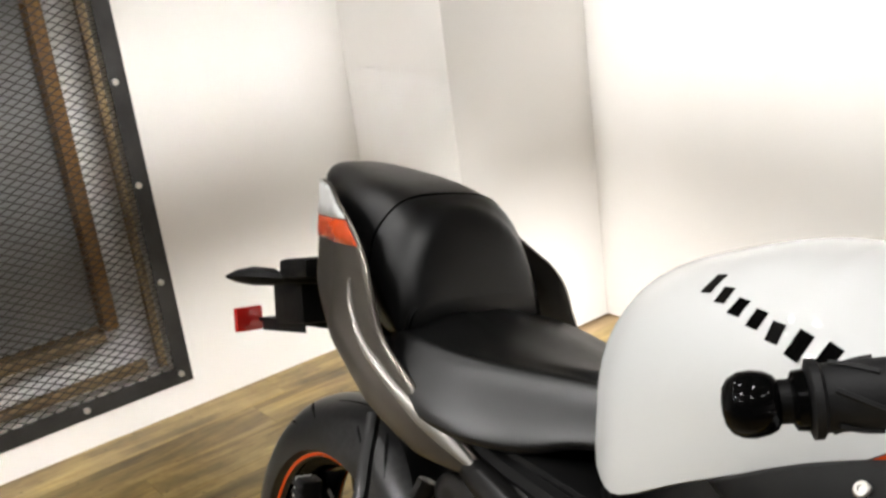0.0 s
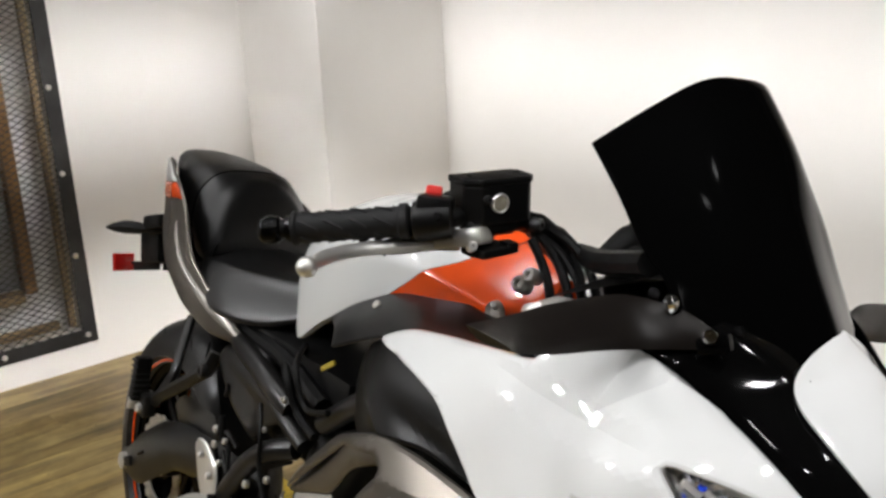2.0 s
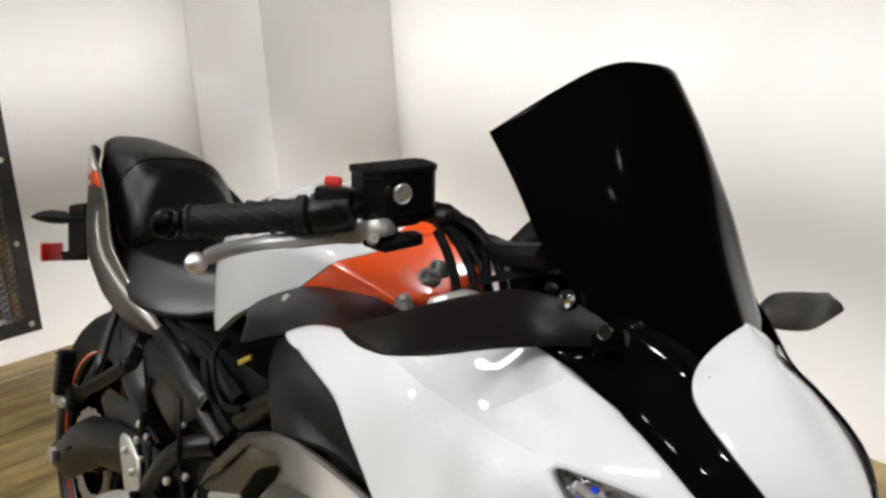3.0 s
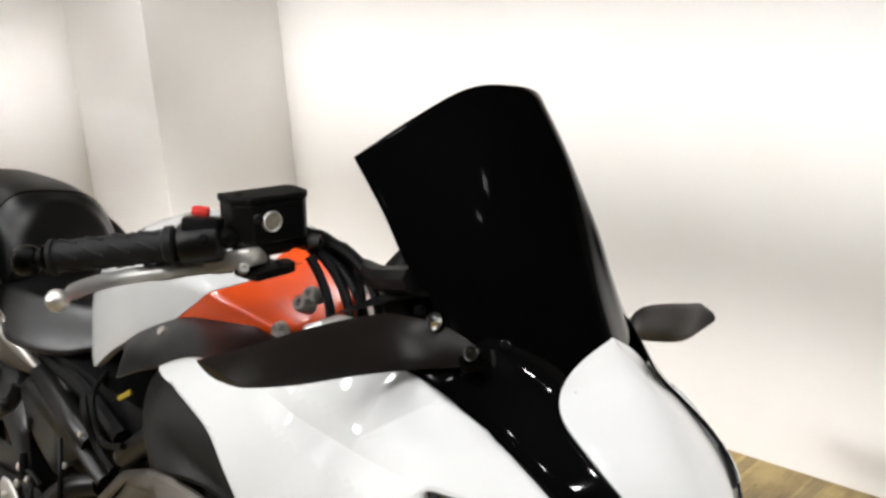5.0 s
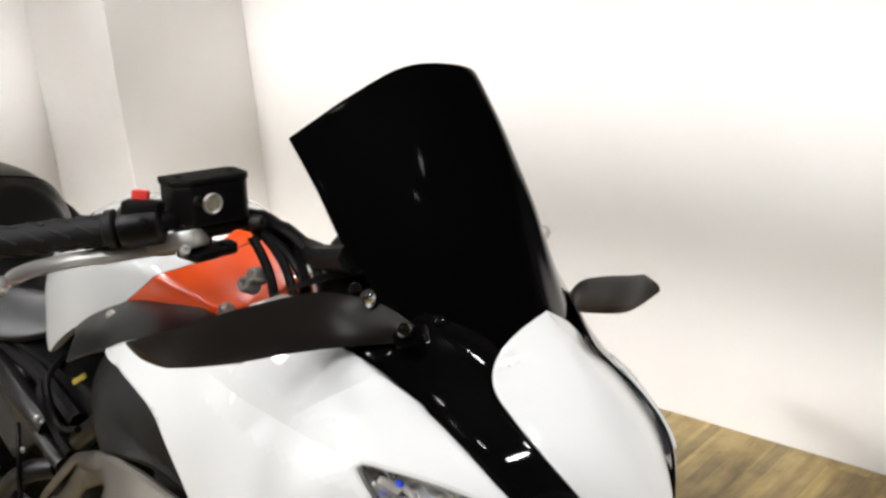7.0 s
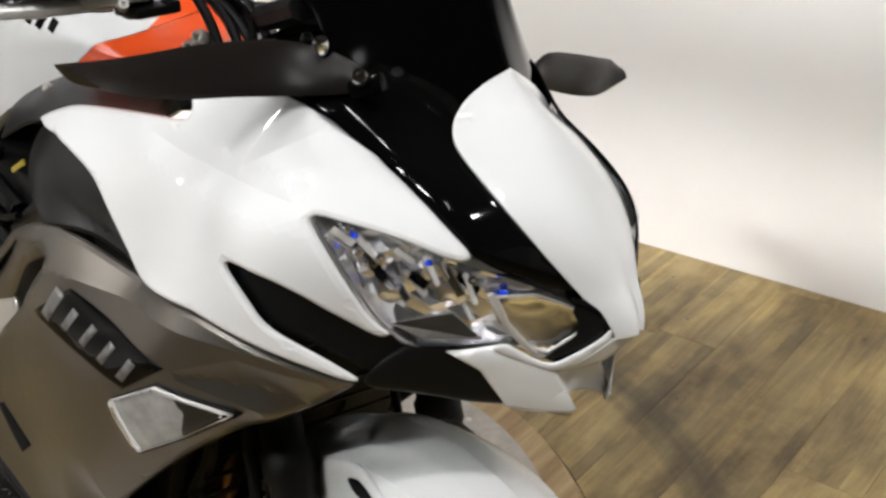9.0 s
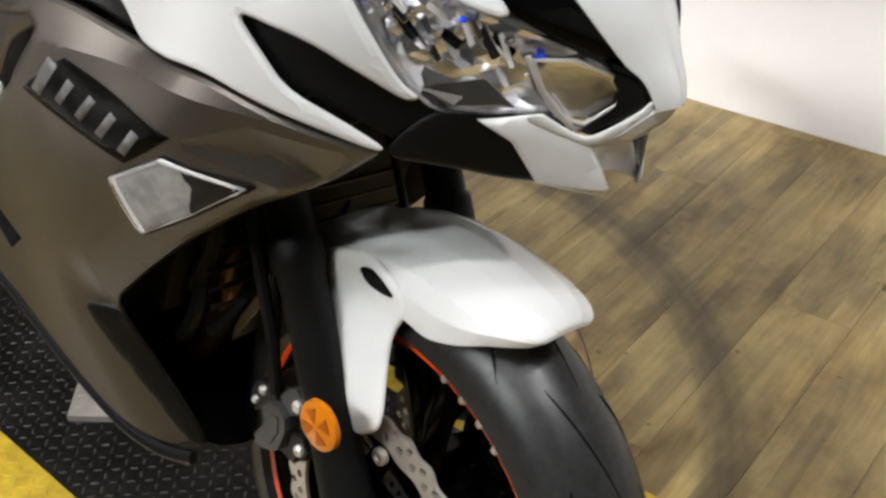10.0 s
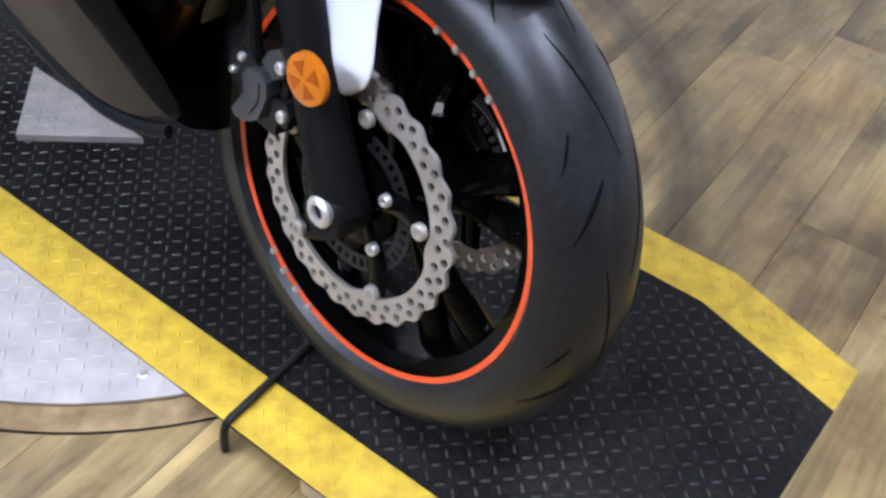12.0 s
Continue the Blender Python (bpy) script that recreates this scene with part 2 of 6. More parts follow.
STUD = lumber("stained_stud_wood", (0.14, 0.065, 0.018), (0.34, 0.18, 0.05))
OLDWOOD = lumber("rough_board_wood", (0.09, 0.060, 0.030), (0.46, 0.33, 0.17))
OLDWOOD_H = lumber("rough_board_wood_level", (0.08, 0.052, 0.026), (0.40, 0.28, 0.14), False)
MESHSTEEL = surface("dark_expanded_steel", (0.045, 0.038, 0.030), 0.5, metal=0.3, vary=0.5)
FRAMESTEEL = surface("blackened_frame_steel", (0.035, 0.034, 0.033), 0.45, metal=0.5, vary=0.4, scale=8)
SILVER = surface("satin_silver_paint", (0.50, 0.48, 0.44), 0.38, metal=0.6, vary=0.05)
BLADE = surface("dull_silver_blade", (0.30, 0.285, 0.26), 0.42, metal=0.6, vary=0.06)
REFLECTOR = surface("faceted_reflector_chrome", (0.94, 0.94, 0.95), 0.20, metal=1.0, vary=0.03)
# paler than the deck: wear, plus the lozenges' shine put into the colour
WORNSHINE = dusty("worn_shiny_tread_lozenge", (0.016, 0.0153, 0.0143), (0.105, 0.098, 0.088), 0.34, 0.4, 6.0)
BOLT = surface("zinc_bolt", (0.70, 0.68, 0.64), 0.3, metal=0.9)
GREYBACK = surface("grey_sheet_metal", (0.27, 0.27, 0.275), 0.5, metal=0.2, vary=0.2, scale=3)
PALEBACK = surface("pale_board_paint", (0.82, 0.81, 0.80), 0.6, vary=0.08, scale=3)
BLACKPLATE = dusty("black_tread_plate", (0.004, 0.0039, 0.0037), (0.022, 0.0205, 0.0175), 0.42, 0.16, 5.0)
SILVERPLATE = surface("silver_tread_plate", (0.42, 0.39, 0.35), 0.55, metal=0.2, vary=0.16, scale=26)
YELLOWTAPE = surface("yellow_paint_band", (0.51, 0.35, 0.016), 0.5, vary=0.25, scale=34)
RIMWOOD = lumber("turntable_edge_wood", (0.20, 0.12, 0.05), (0.48, 0.35, 0.18), False)
SIGNALBACK = surface("dull_signal_reflector", (0.24, 0.235, 0.225), 0.36, metal=0.3, vary=0.3, scale=60)
FROSTED = surface("frosted_lens_rim", (0.50, 0.49, 0.47), 0.35, vary=0.1, spec=0.5)
CALIPER = surface("grey_caliper_paint", (0.045, 0.045, 0.045), 0.45, metal=0.2, vary=0.2, scale=30)
PLYEDGE = surface("plywood_edge", (0.42, 0.33, 0.21), 0.6, vary=0.2, scale=30)


# ---------------------------------------------------------------- mesh helpers
def part(name, bm, material, parent=None, label="", smooth=True, sharp=40.0):
    me = bpy.data.meshes.new(name)
    bm.to_mesh(me)
    bm.free()
    me.materials.append(material)
    if smooth:
        me.shade_smooth()
        me.set_sharp_from_angle(angle=radians(sharp))
    ob = new(name, me)
    if parent:
        ob.parent = parent
    if label:
        ob["label"] = label
    return ob


def thick(ob, t, bevel=0.0):
    s = ob.modifiers.new("solid", "SOLIDIFY")
    s.thickness, s.offset = t, -1
    if bevel:
        b = ob.modifiers.new("bevel", "BEVEL")
        b.width, b.segments, b.limit_method = bevel, 2, "ANGLE"
    return ob


def thing(name, m, label, category, group="", kind=""):
    ob = new(name)
    ob.empty_display_size = 0.05
    ob.matrix_world = m
    return tagged(ob, label, category, group, kind)


def V(*a):
    return Vector(a)


def curve(pts, n, closed=False):
    """n points along a Catmull-Rom curve through pts."""
    p = [Vector(q) for q in pts]
    k = len(p)
    segs = k if closed else k - 1
    out = []
    for i in range(n):
        s = i * segs / (n if closed else n - 1)
        j = min(int(s), segs - 1)
        f = s - j
        g = lambda a: p[a % k] if closed else p[max(0, min(k - 1, a))]
        a, b, c, d = g(j - 1), g(j), g(j + 1), g(j + 2)
        out.append(0.5 * ((2 * b) + (c - a) * f + (2 * a - 5 * b + 4 * c - d) * f * f + (3 * b - a - 3 * c + d) * f ** 3))
    return out


def even(pts, n):
    """n points at even steps along a polyline."""
    p = [Vector(q) for q in pts]
    acc = [0.0]
    for a, b in zip(p, p[1:]):
        acc.append(acc[-1] + (b - a).length)
    out, j = [], 0
    for i in range(n):
        s = acc[-1] * i / (n - 1)
        while j < len(p) - 2 and acc[j + 1] < s:
            j += 1
        f = (s - acc[j]) / max(1e-9, acc[j + 1] - acc[j])
        out.append(p[j].lerp(p[j + 1], min(1, f)))
    return out


def grid_bm(rows, close_u=False, close_v=False, caps=False, bm=None):
    bm = bm or bmesh.new()
    vs = [[bm.verts.new(p) for p in r] for r in rows]
    R, C = len(vs), len(vs[0])
    for i in range(R if close_v else R - 1):
        for j in range(C if close_u else C - 1):
            q = [vs[i][j], vs[i][(j + 1) % C], vs[(i + 1) % R][(j + 1) % C], vs[(i + 1) % R][j]]
            if len({v.co.to_tuple(6) for v in q}) > 2:
                bm.faces.new(q)
    if caps:
        for r in (vs[0], vs[-1]):
            try:
                bm.faces.new(r)
            except ValueError:
                pass
    bmesh.ops.recalc_face_normals(bm, faces=bm.faces)
    return bm


def loft(curves, n=24, m=6, close=False):
    """A skin through several curves: n points along each, m rows from one to the next."""
    rows = [even(curve(c, 60), n) for c in curves]
    k = (len(rows) - 1) * m + 1
    cols = [curve([r[j] for r in rows], k) for j in range(n)]
    return grid_bm([[cols[j][i] for j in range(n)] for i in range(k)], close)


def outward(bm, d):
    """Turn the faces so that on the whole they look along d."""
    bm.normal_update()
    s = sum((f.normal * f.calc_area()).dot(d) for f in bm.faces)
    if s < 0:
        bmesh.ops.reverse_faces(bm, faces=bm.faces)
    return bm


def rings(path, radii, seg=10, caps=True, up=None, bm=None):
    """A tube along path."""
    p = [Vector(q) for q in path]
    rows = []
    last = None
    for i, c in enumerate(p):
        t = (p[min(i + 1, len(p) - 1)] - p[max(i - 1, 0)]).normalized()
        if last is None:
            last = t.orthogonal().normalized() if up is None else (Vector(up) - t * t.dot(Vector(up))).normalized()
        last = (last - t * t.dot(last)).normalized()
        b = t.cross(last)
        r = radii[i] if isinstance(radii, (list, tuple)) else radii
        ra, rb = r if isinstance(r, tuple) else (r, r)
        rows.append([c + last * (ra * math.cos(2 * math.pi * k / seg)) + b * (rb * math.sin(2 * math.pi * k / seg)) for k in range(seg)])
    return grid_bm(rows, True, False, caps, bm)


def tube(pts, r, n=24, seg=10, bm=None):
    return rings(curve(pts, n), r, seg, True, None, bm)


def lathe(profile, seg=48, m=Matrix(), closed=False, bm=None):
    """profile of (radius, along); turned round the y axis."""
    rows = [[m @ V(r * math.cos(2 * math.pi * k / seg), a, r * math.sin(2 * math.pi * k / seg)) for k in range(seg)] for r, a in profile]
    return grid_bm(rows, True, closed, not closed and profile[0][0] < 0.02 and profile[-1][0] < 0.02, bm)


def box(size, m=Matrix(), bevel=0.004, taper=(1, 1), seg=2, bm=None):
    b = bmesh.new()
    bmesh.ops.create_cube(b, size=1.0)
    for v in b.verts:
        k = taper if v.co.z > 0 else (1, 1)
        v.co = V(v.co.x * size[0] * k[0], v.co.y * size[1] * k[1], v.co.z * size[2])
    if bevel:
        bmesh.ops.bevel(b, geom=b.edges[:], offset=bevel, segments=seg, affect="EDGES", profile=0.6)
    b.transform(m)
    if bm is None:
        return b
    me = bpy.data.meshes.new("tmp")
    b.to_mesh(me)
    b.free()
    bm.from_mesh(me)
    bpy.data.meshes.remove(me)
    return bm


def bolt(r, h, eye, way, seg=10, bm=None):
    d = Vector(way).normalized()
    m = Matrix.Translation(Vector(eye)) @ V(0, 1, 0).rotation_difference(d).to_matrix().to_4x4()
    return lathe(((r * 0.15, -h * 0.3), (r, -h * 0.3), (r, h * 0.7), (r * 0.8, h), (r * 0.45, h), (r * 0.4, h * 0.6), (r * 0.1, h * 0.6)), seg, m, bm=bm)


def inside(p, poly):
    c = False
    for (x1, y1), (x2, y2) in zip(poly, poly[1:] + poly[:1]):
        if (y1 > p[1]) != (y2 > p[1]) and p[0] < (x2 - x1) * (p[1] - y1) / (y2 - y1) + x1:
            c = not c
    return c


def edge_dist(p, poly):
    best = 9.0
    for (x1, y1), (x2, y2) in zip(poly, poly[1:] + poly[:1]):
        dx, dy = x2 - x1, y2 - y1
        t = max(0, min(1, ((p[0] - x1) * dx + (p[1] - y1) * dy) / (dx * dx + dy * dy + 1e-12)))
        best = min(best, math.hypot(p[0] - x1 - t * dx, p[1] - y1 - t * dy))
    return best


def seg_dist(p, a, b):
    dx, dy = b[0] - a[0], b[1] - a[1]
    t = max(0, min(1, ((p[0] - a[0]) * dx + (p[1] - a[1]) * dy) / (dx * dx + dy * dy + 1e-12)))
    return math.hypot(p[0] - a[0] - t * dx, p[1] - a[1] - t * dy)


def soften(poly, cut=0.22, times=2):
    """Round the corners of an outline a little."""
    for _ in range(times):
        out = []
        for a, b in zip(poly, poly[1:] + poly[:1]):
            L = math.hypot(b[0] - a[0], b[1] - a[1])
            c = min(cut, 0.012 / max(L, 1e-6))
            out += [(a[0] + (b[0] - a[0]) * c, a[1] + (b[1] - a[1]) * c), (b[0] - (b[0] - a[0]) * c, b[1] - (b[1] - a[1]) * c)]
        poly = out
    return poly


def dense(poly, step):
    out = []
    for a, b in zip(poly, poly[1:] + poly[:1]):
        k = max(1, int(math.hypot(b[0] - a[0], b[1] - a[1]) / step))
        out += [(a[0] + (b[0] - a[0]) * i / k, a[1] + (b[1] - a[1]) * i / k) for i in range(k)]
    return out


def fill2d(outline, holes=(), step=0.012, round_corners=True, ring=0.0, folds=()):
    """Even triangles over a flat outline with holes: points and faces."""
    outer = dense(soften(list(outline)) if round_corners else list(outline), step)
    loops = [outer] + [dense(list(h), step) for h in holes]
    pts, edges = [], []
    for lp in loops:
        k = len(pts)
        pts += lp
        edges += [(k + i, k + (i + 1) % len(lp)) for i in range(len(lp))]
    for ln in folds:
        k = len(pts)
        row = []
        for a, b in zip(ln, ln[1:]):
            c = max(1, int(math.hypot(b[0] - a[0], b[1] - a[1]) / step))
            row += [(a[0] + (b[0] - a[0]) * i / c, a[1] + (b[1] - a[1]) * i / c) for i in range(c)]
        row = [p for p in row + [ln[-1]] if inside(p, outer) and edge_dist(p, outer) > (ring or step) * 1.2]
        pts += row
        edges += [(k + i, k + i + 1) for i in range(len(row) - 1)]
    near_fold = lambda q: any(seg_dist(q, a, b) < step * 0.5 for ln in folds for a, b in zip(ln, ln[1:]))
    keep_off = step * 0.5
    if ring:
        # a row of points just inside the edge, so that the edge rolls evenly
        keep_off = ring + step * 0.4
        turn = 1 if sum(a[0] * b[1] - b[0] * a[1] for a, b in zip(outer, outer[1:] + outer[:1])) > 0 else -1
        for a, p, b in zip(outer[-1:] + outer[:-1], outer, outer[1:] + outer[:1]):
            dx, dy = b[0] - a[0], b[1] - a[1]
            ln = math.hypot(dx, dy) or 1.0
            for k in (0.35, 1.0):
                q = (p[0] - dy / ln * ring * k * turn, p[1] + dx / ln * ring * k * turn)
                if inside(q, outer) and edge_dist(q, outer) > ring * k * 0.85 and not any(inside(q, h) for h in loops[1:]):
                    pts.append(q)
    xs, ys = [p[0] for p in outer], [p[1] for p in outer]
    x = min(xs) + step * 0.5
    odd = 0
    while x < max(xs):
        y = min(ys) + step * (0.5 if odd else 1.0)
        while y < max(ys):
            if inside((x, y), outer) and edge_dist((x, y), outer) > keep_off and not near_fold((x, y)) and not any(inside((x, y), h) or edge_dist((x, y), h) < step * 0.5 for h in loops[1:]):
                pts.append((x, y))
            y += step
        x += step * 0.87
        odd = 1 - odd
    vv, _, ff, *_ = delaunay_2d_cdt([Vector(p) for p in pts], edges, [], 0, 1e-6)
    keep = []
    for f in ff:
        c = (sum(vv[i][0] for i in f) / len(f), sum(vv[i][1] for i in f) / len(f))
        if inside(c, outer) and not any(inside(c, h) for h in loops[1:]):
            keep.append(f)
    return vv, keep, outer


def patch(outline, surf, out=0.0, holes=(), step=0.012, lip=0.005, drop=0.004, mirror=False, shape=None, rounded=True, folds=()):
    """A panel laid on the skin y = surf(x, z), out metres proud of it, its edge rolled in."""
    vv, ff, outer = fill2d(outline, holes, step, rounded, lip, folds)
    bm = bmesh.new()
    made = []
    for x, z in vv:
        d = edge_dist((x, z), outer)
        k = max(0.0, 1 - d / lip) if lip else 0.0
        h = out - drop * k * k + (shape(x, z) if shape else 0.0)
        y = surf(x, z) - h
        made.append(bm.verts.new((x, -y if mirror else y, z)))
    for f in ff:
        try:
            bm.faces.new([made[i] for i in f])
        except ValueError:
            pass
    return outward(bm, V(0.25, 1 if mirror else -1, 0.15))


def slab(outline, t, m=Matrix(), bevel=0.0, holes=(), step=0.03):
    """A flat plate in its own xy plane, t thick, downwards from z = 0."""
    vv, ff, _ = fill2d(outline, holes, step, False)
    bm = bmesh.new()
    top = [bm.verts.new((x, y, 0)) for x, y in vv]
    for f in ff:
        bm.faces.new([top[i] for i in f])
    outward(bm, V(0, 0, 1))
    ret = bmesh.ops.extrude_face_region(bm, geom=bm.faces[:])
    for v in ret["geom"]:
        if isinstance(v, bmesh.types.BMVert):
            v.co.z -= t
    bmesh.ops.recalc_face_normals(bm, faces=bm.faces)
    bm.transform(m)
    return bm


# ---------------------------------------------------------------- room
def wall_box(name, x0, x1, y0, y1, z0, z1, label, material=None):
    ob = part(name, box((x1 - x0, y1 - y0, z1 - z0), pose((x0 + x1) / 2, (y0 + y1) / 2, (z0 + z1) / 2), 0), material or WALL, None, "", False)
    return tagged(ob, label, "wall", "", "structure")


T = 0.12
DY0, DY1, DZ0, DZ1 = -0.86, 0.455, 0.075, 2.02
wall_box("wall_north", PIER_X, FRONT_X, WALL_Y, WALL_Y + T, FLOOR_Z, CEIL_Z, "cream painted plaster wall behind the motorcycle")
wall_box("wall_pier", DOOR_X - T, PIER_X, PIER_Y, WALL_Y + T, FLOOR_Z, CEIL_Z, "cream painted projecting wall pier in the room corner")
wall_box("wall_west_sill", DOOR_X - T, DOOR_X, BACK_Y, PIER_Y, FLOOR_Z, DZ0, "cream painted wall below the mesh door")
wall_box("wall_west_head", DOOR_X - T, DOOR_X, BACK_Y, PIER_Y, DZ1, CEIL_Z, "cream painted wall above the mesh door")
wall_box("wall_west_right", DOOR_X - T, DOOR_X, DY1, PIER_Y, DZ0, DZ1, "cream painted wall beside the mesh door")
wall_box("wall_west_left", DOOR_X - T, DOOR_X, BACK_Y, DY0, DZ0, DZ1, "cream painted wall beside the mesh door")
# unseen enclosure: dark south wall and ceiling dim reflections, cream east wall brightens chrome
wall_box("wall_south", DOOR_X - T, FRONT_X + T, BACK_Y - T, BACK_Y, FLOOR_Z, CEIL_Z, "unseen far wall, made dark to keep reflections dim", DARKPAINT)
wall_box("wall_east", FRONT_X, FRONT_X + T, BACK_Y, WALL_Y + T, FLOOR_Z, CEIL_Z, "unseen cream end wall, added for the chrome to reflect")
tagged(part("ceiling", box((9.2, 8.4, 0.1), pose(1.2, -2.1, CEIL_Z + 0.05), 0), DARKPAINT, None, "", False), "unseen ceiling, made dark to keep reflections dim", "ceiling", "", "structure")
# closet behind the mesh
CX = DOOR_X - 0.16
wall_box("wall_closet_back", CX - 0.05, CX, DY0 - 0.1, DY1 + 0.1, FLOOR_Z, 2.3, "pale painted board behind the mesh door", PALEBACK)
wall_box("wall_closet_side", CX, DOOR_X - T, DY1 + 0.05, DY1 + 0.1, FLOOR_Z, 2.3, "grey sheet metal side of the closet", GREYBACK)
wall_box("wall_closet_side", CX, DOOR_X - T, DY0 - 0.1, DY0 - 0.05, FLOOR_Z, 2.3, "grey sheet metal side of the closet", GREYBACK)
wall_box("wall_closet_top", CX, DOOR_X - T, DY0 - 0.1, DY1 + 0.1, 2.25, 2.3, "grey sheet metal top of the closet", GREYBACK)

door = thing("door_1", Matrix(), "dark steel framed expanded mesh door with stained wooden studs", "door", "", "structure")
fx = DOOR_X + 0.004
FY0, FY1, FZ0, FZ1 = DY0 - 0.028, 0.484, 0.048, 2.05
fw = 0.052
for nm, y0, y1, z0, z1 in (("frame_stile", FY1 - fw, FY1, FZ0, FZ1), ("frame_stile", FY0, FY0 + fw, FZ0, FZ1), ("frame_rail", FY0 + fw, FY1 - fw, FZ0, FZ0 + fw), ("frame_rail", FY0 + fw, FY1 - fw, FZ1 - fw, FZ1)):
    part(nm, box((0.006, y1 - y0, z1 - z0), pose(fx, (y0 + y1) / 2, (z0 + z1) / 2), 0.0015), FRAMESTEEL, door, "blackened flat steel frame", False)
part("door_panel", box((0.006, 0.95, 1.74), pose(DOOR_X - 0.150, -0.18, 1.13), 0.001), GREYBACK, door, "grey sheet metal panel behind the mesh", False)
# rough boards just behind the steel, a dark gap between
for y0, y1, z0, z1, mat in ((0.400, 0.424, 0.11, 1.99, OLDWOOD), (-0.83, -0.78, 0.11, 1.99, OLDWOOD)):
    part("edge_board", box((0.03, y1 - y0, z1 - z0), pose(fx - 0.032, (y0 + y1) / 2, (z0 + z1) / 2), 0.003), mat, door, "rough weathered board")
for z0, z1 in ((0.105, 0.135), (1.96, 1.99)):
    part("edge_board", box((0.03, 1.15, z1 - z0), pose(fx - 0.066, -0.2, (z0 + z1) / 2), 0.003), OLDWOOD_H, door, "rough weathered board")
# inner stud frame, set back
for y0, y1 in ((0.285, 0.325), (-0.225, -0.135), (-0.72, -0.68)):
    part("stud", box((0.07, y1 - y0, 1.75), pose(DOOR_X - 0.10, (y0 + y1) / 2, 1.13), 0.004), STUD, door, "stained wooden stud")
for yc, L in ((0.075, 0.41), (-0.452, 0.445)):
    part("stud_rail", box((0.07, L, 0.035), pose(DOOR_X - 0.10, yc, 0.245), 0.004), OLDWOOD_H, door, "stained wooden rail")
# expanded metal
verts, faces = [], []
PW, PH, sw, sd = 0.041, 0.0235, 0.0034, 0.0026
rowz = FZ0 + 0.03
r = 0
while rowz < FZ1 - 0.02:
    k0 = len(verts)
    nseg = int((FY1 - FY0 - 0.03) / (PW / 2))
    for i in range(nseg + 1):
        y = FY0 + 0.015 + i * PW / 2
        z = rowz + (PH / 2 - sw * 0.5 if (i + r) % 2 else 0.0)
        xo = 0.0 if (i + r) % 2 else -0.003
        for dz in (-sw / 2, sw / 2):
            for dx in (-sd / 2, sd / 2):
                verts.append((fx - 0.009 + xo + dx, y, z + dz))
        if i:
            a, b = k0 + (i - 1) * 4, k0 + i * 4
            for e, f in ((0, 1), (1, 3), (3, 2), (2, 0)):
                faces.append((a + e, a + f, b + f, b + e))
    rowz += PH / 2
    r += 1
me = bpy.data.meshes.new("mesh_screen")
me.from_pydata(verts, [], faces)
me.materials.append(MESHSTEEL)
ob = new("mesh_screen", me)
ob.parent = door
tagged(ob, "rusty dark expanded metal mesh", "", "", "stuff")
for i in range(7):
    part("bolt", bolt(0.0095, 0.006, (fx + 0.004, 0.449, 0.079 + i * 0.297), (1, 0, 0)), BOLT, door, "zinc bolt head")
for i in range(1, 5):
    part("bolt", bolt(0.0095, 0.006, (fx + 0.004, 0.449 - i * 0.294, 0.076), (1, 0, 0)), BOLT, door, "zinc bolt head")

# round tread-plate turntable
TX, TY, TR = -0.69, 0.205, 0.672
table = thing("turntable", pose(TX, TY, 0), "round silver tread plate turntable on the plank floor", "turntable")
part("disc_rim", lathe(((0.0, -0.008), (TR - 0.004, -0.008), (TR + 0.016, -0.0425), (0.0, -0.0425)), 128, pose(0, 0, 0, 90)), RIMWOOD, table, "wooden edge of the turntable", True, 30)
# no real ring: a black strip gives the floor gap its darkness
part("gap_ring", lathe(((TR + 0.012, -0.0430), (TR + 0.0185, -0.0430), (TR + 0.0185, -0.0448), (TR + 0.012, -0.0448)), 128, pose(0, 0, 0, 90), True), BLACK, table, "black ring drawn for the dark gap round the turntable", True, 30)
for rad, lo, hi in ((TR, 180, 360), (0.612, 0, 180)):
    arc = [(rad * math.cos(radians(lo + k * 3)), rad * math.sin(radians(lo + k * 3))) for k in range(61)]
    part("disc_plate", slab(arc, 0.0042, pose(0, 0, -0.0035), step=0.3), SILVERPLATE, table, "silver tread plate", False)
for a in range(12):
    an = radians(a * 30 - 44.3)
    part("bolt", bolt(0.007, 0.003, ((0.632 if math.sin(an) < 0 else 0.57) * math.cos(an), (0.632 if math.sin(an) < 0 else 0.57) * math.sin(an), -0.0035), (0, 0, 1)), BOLT, table)


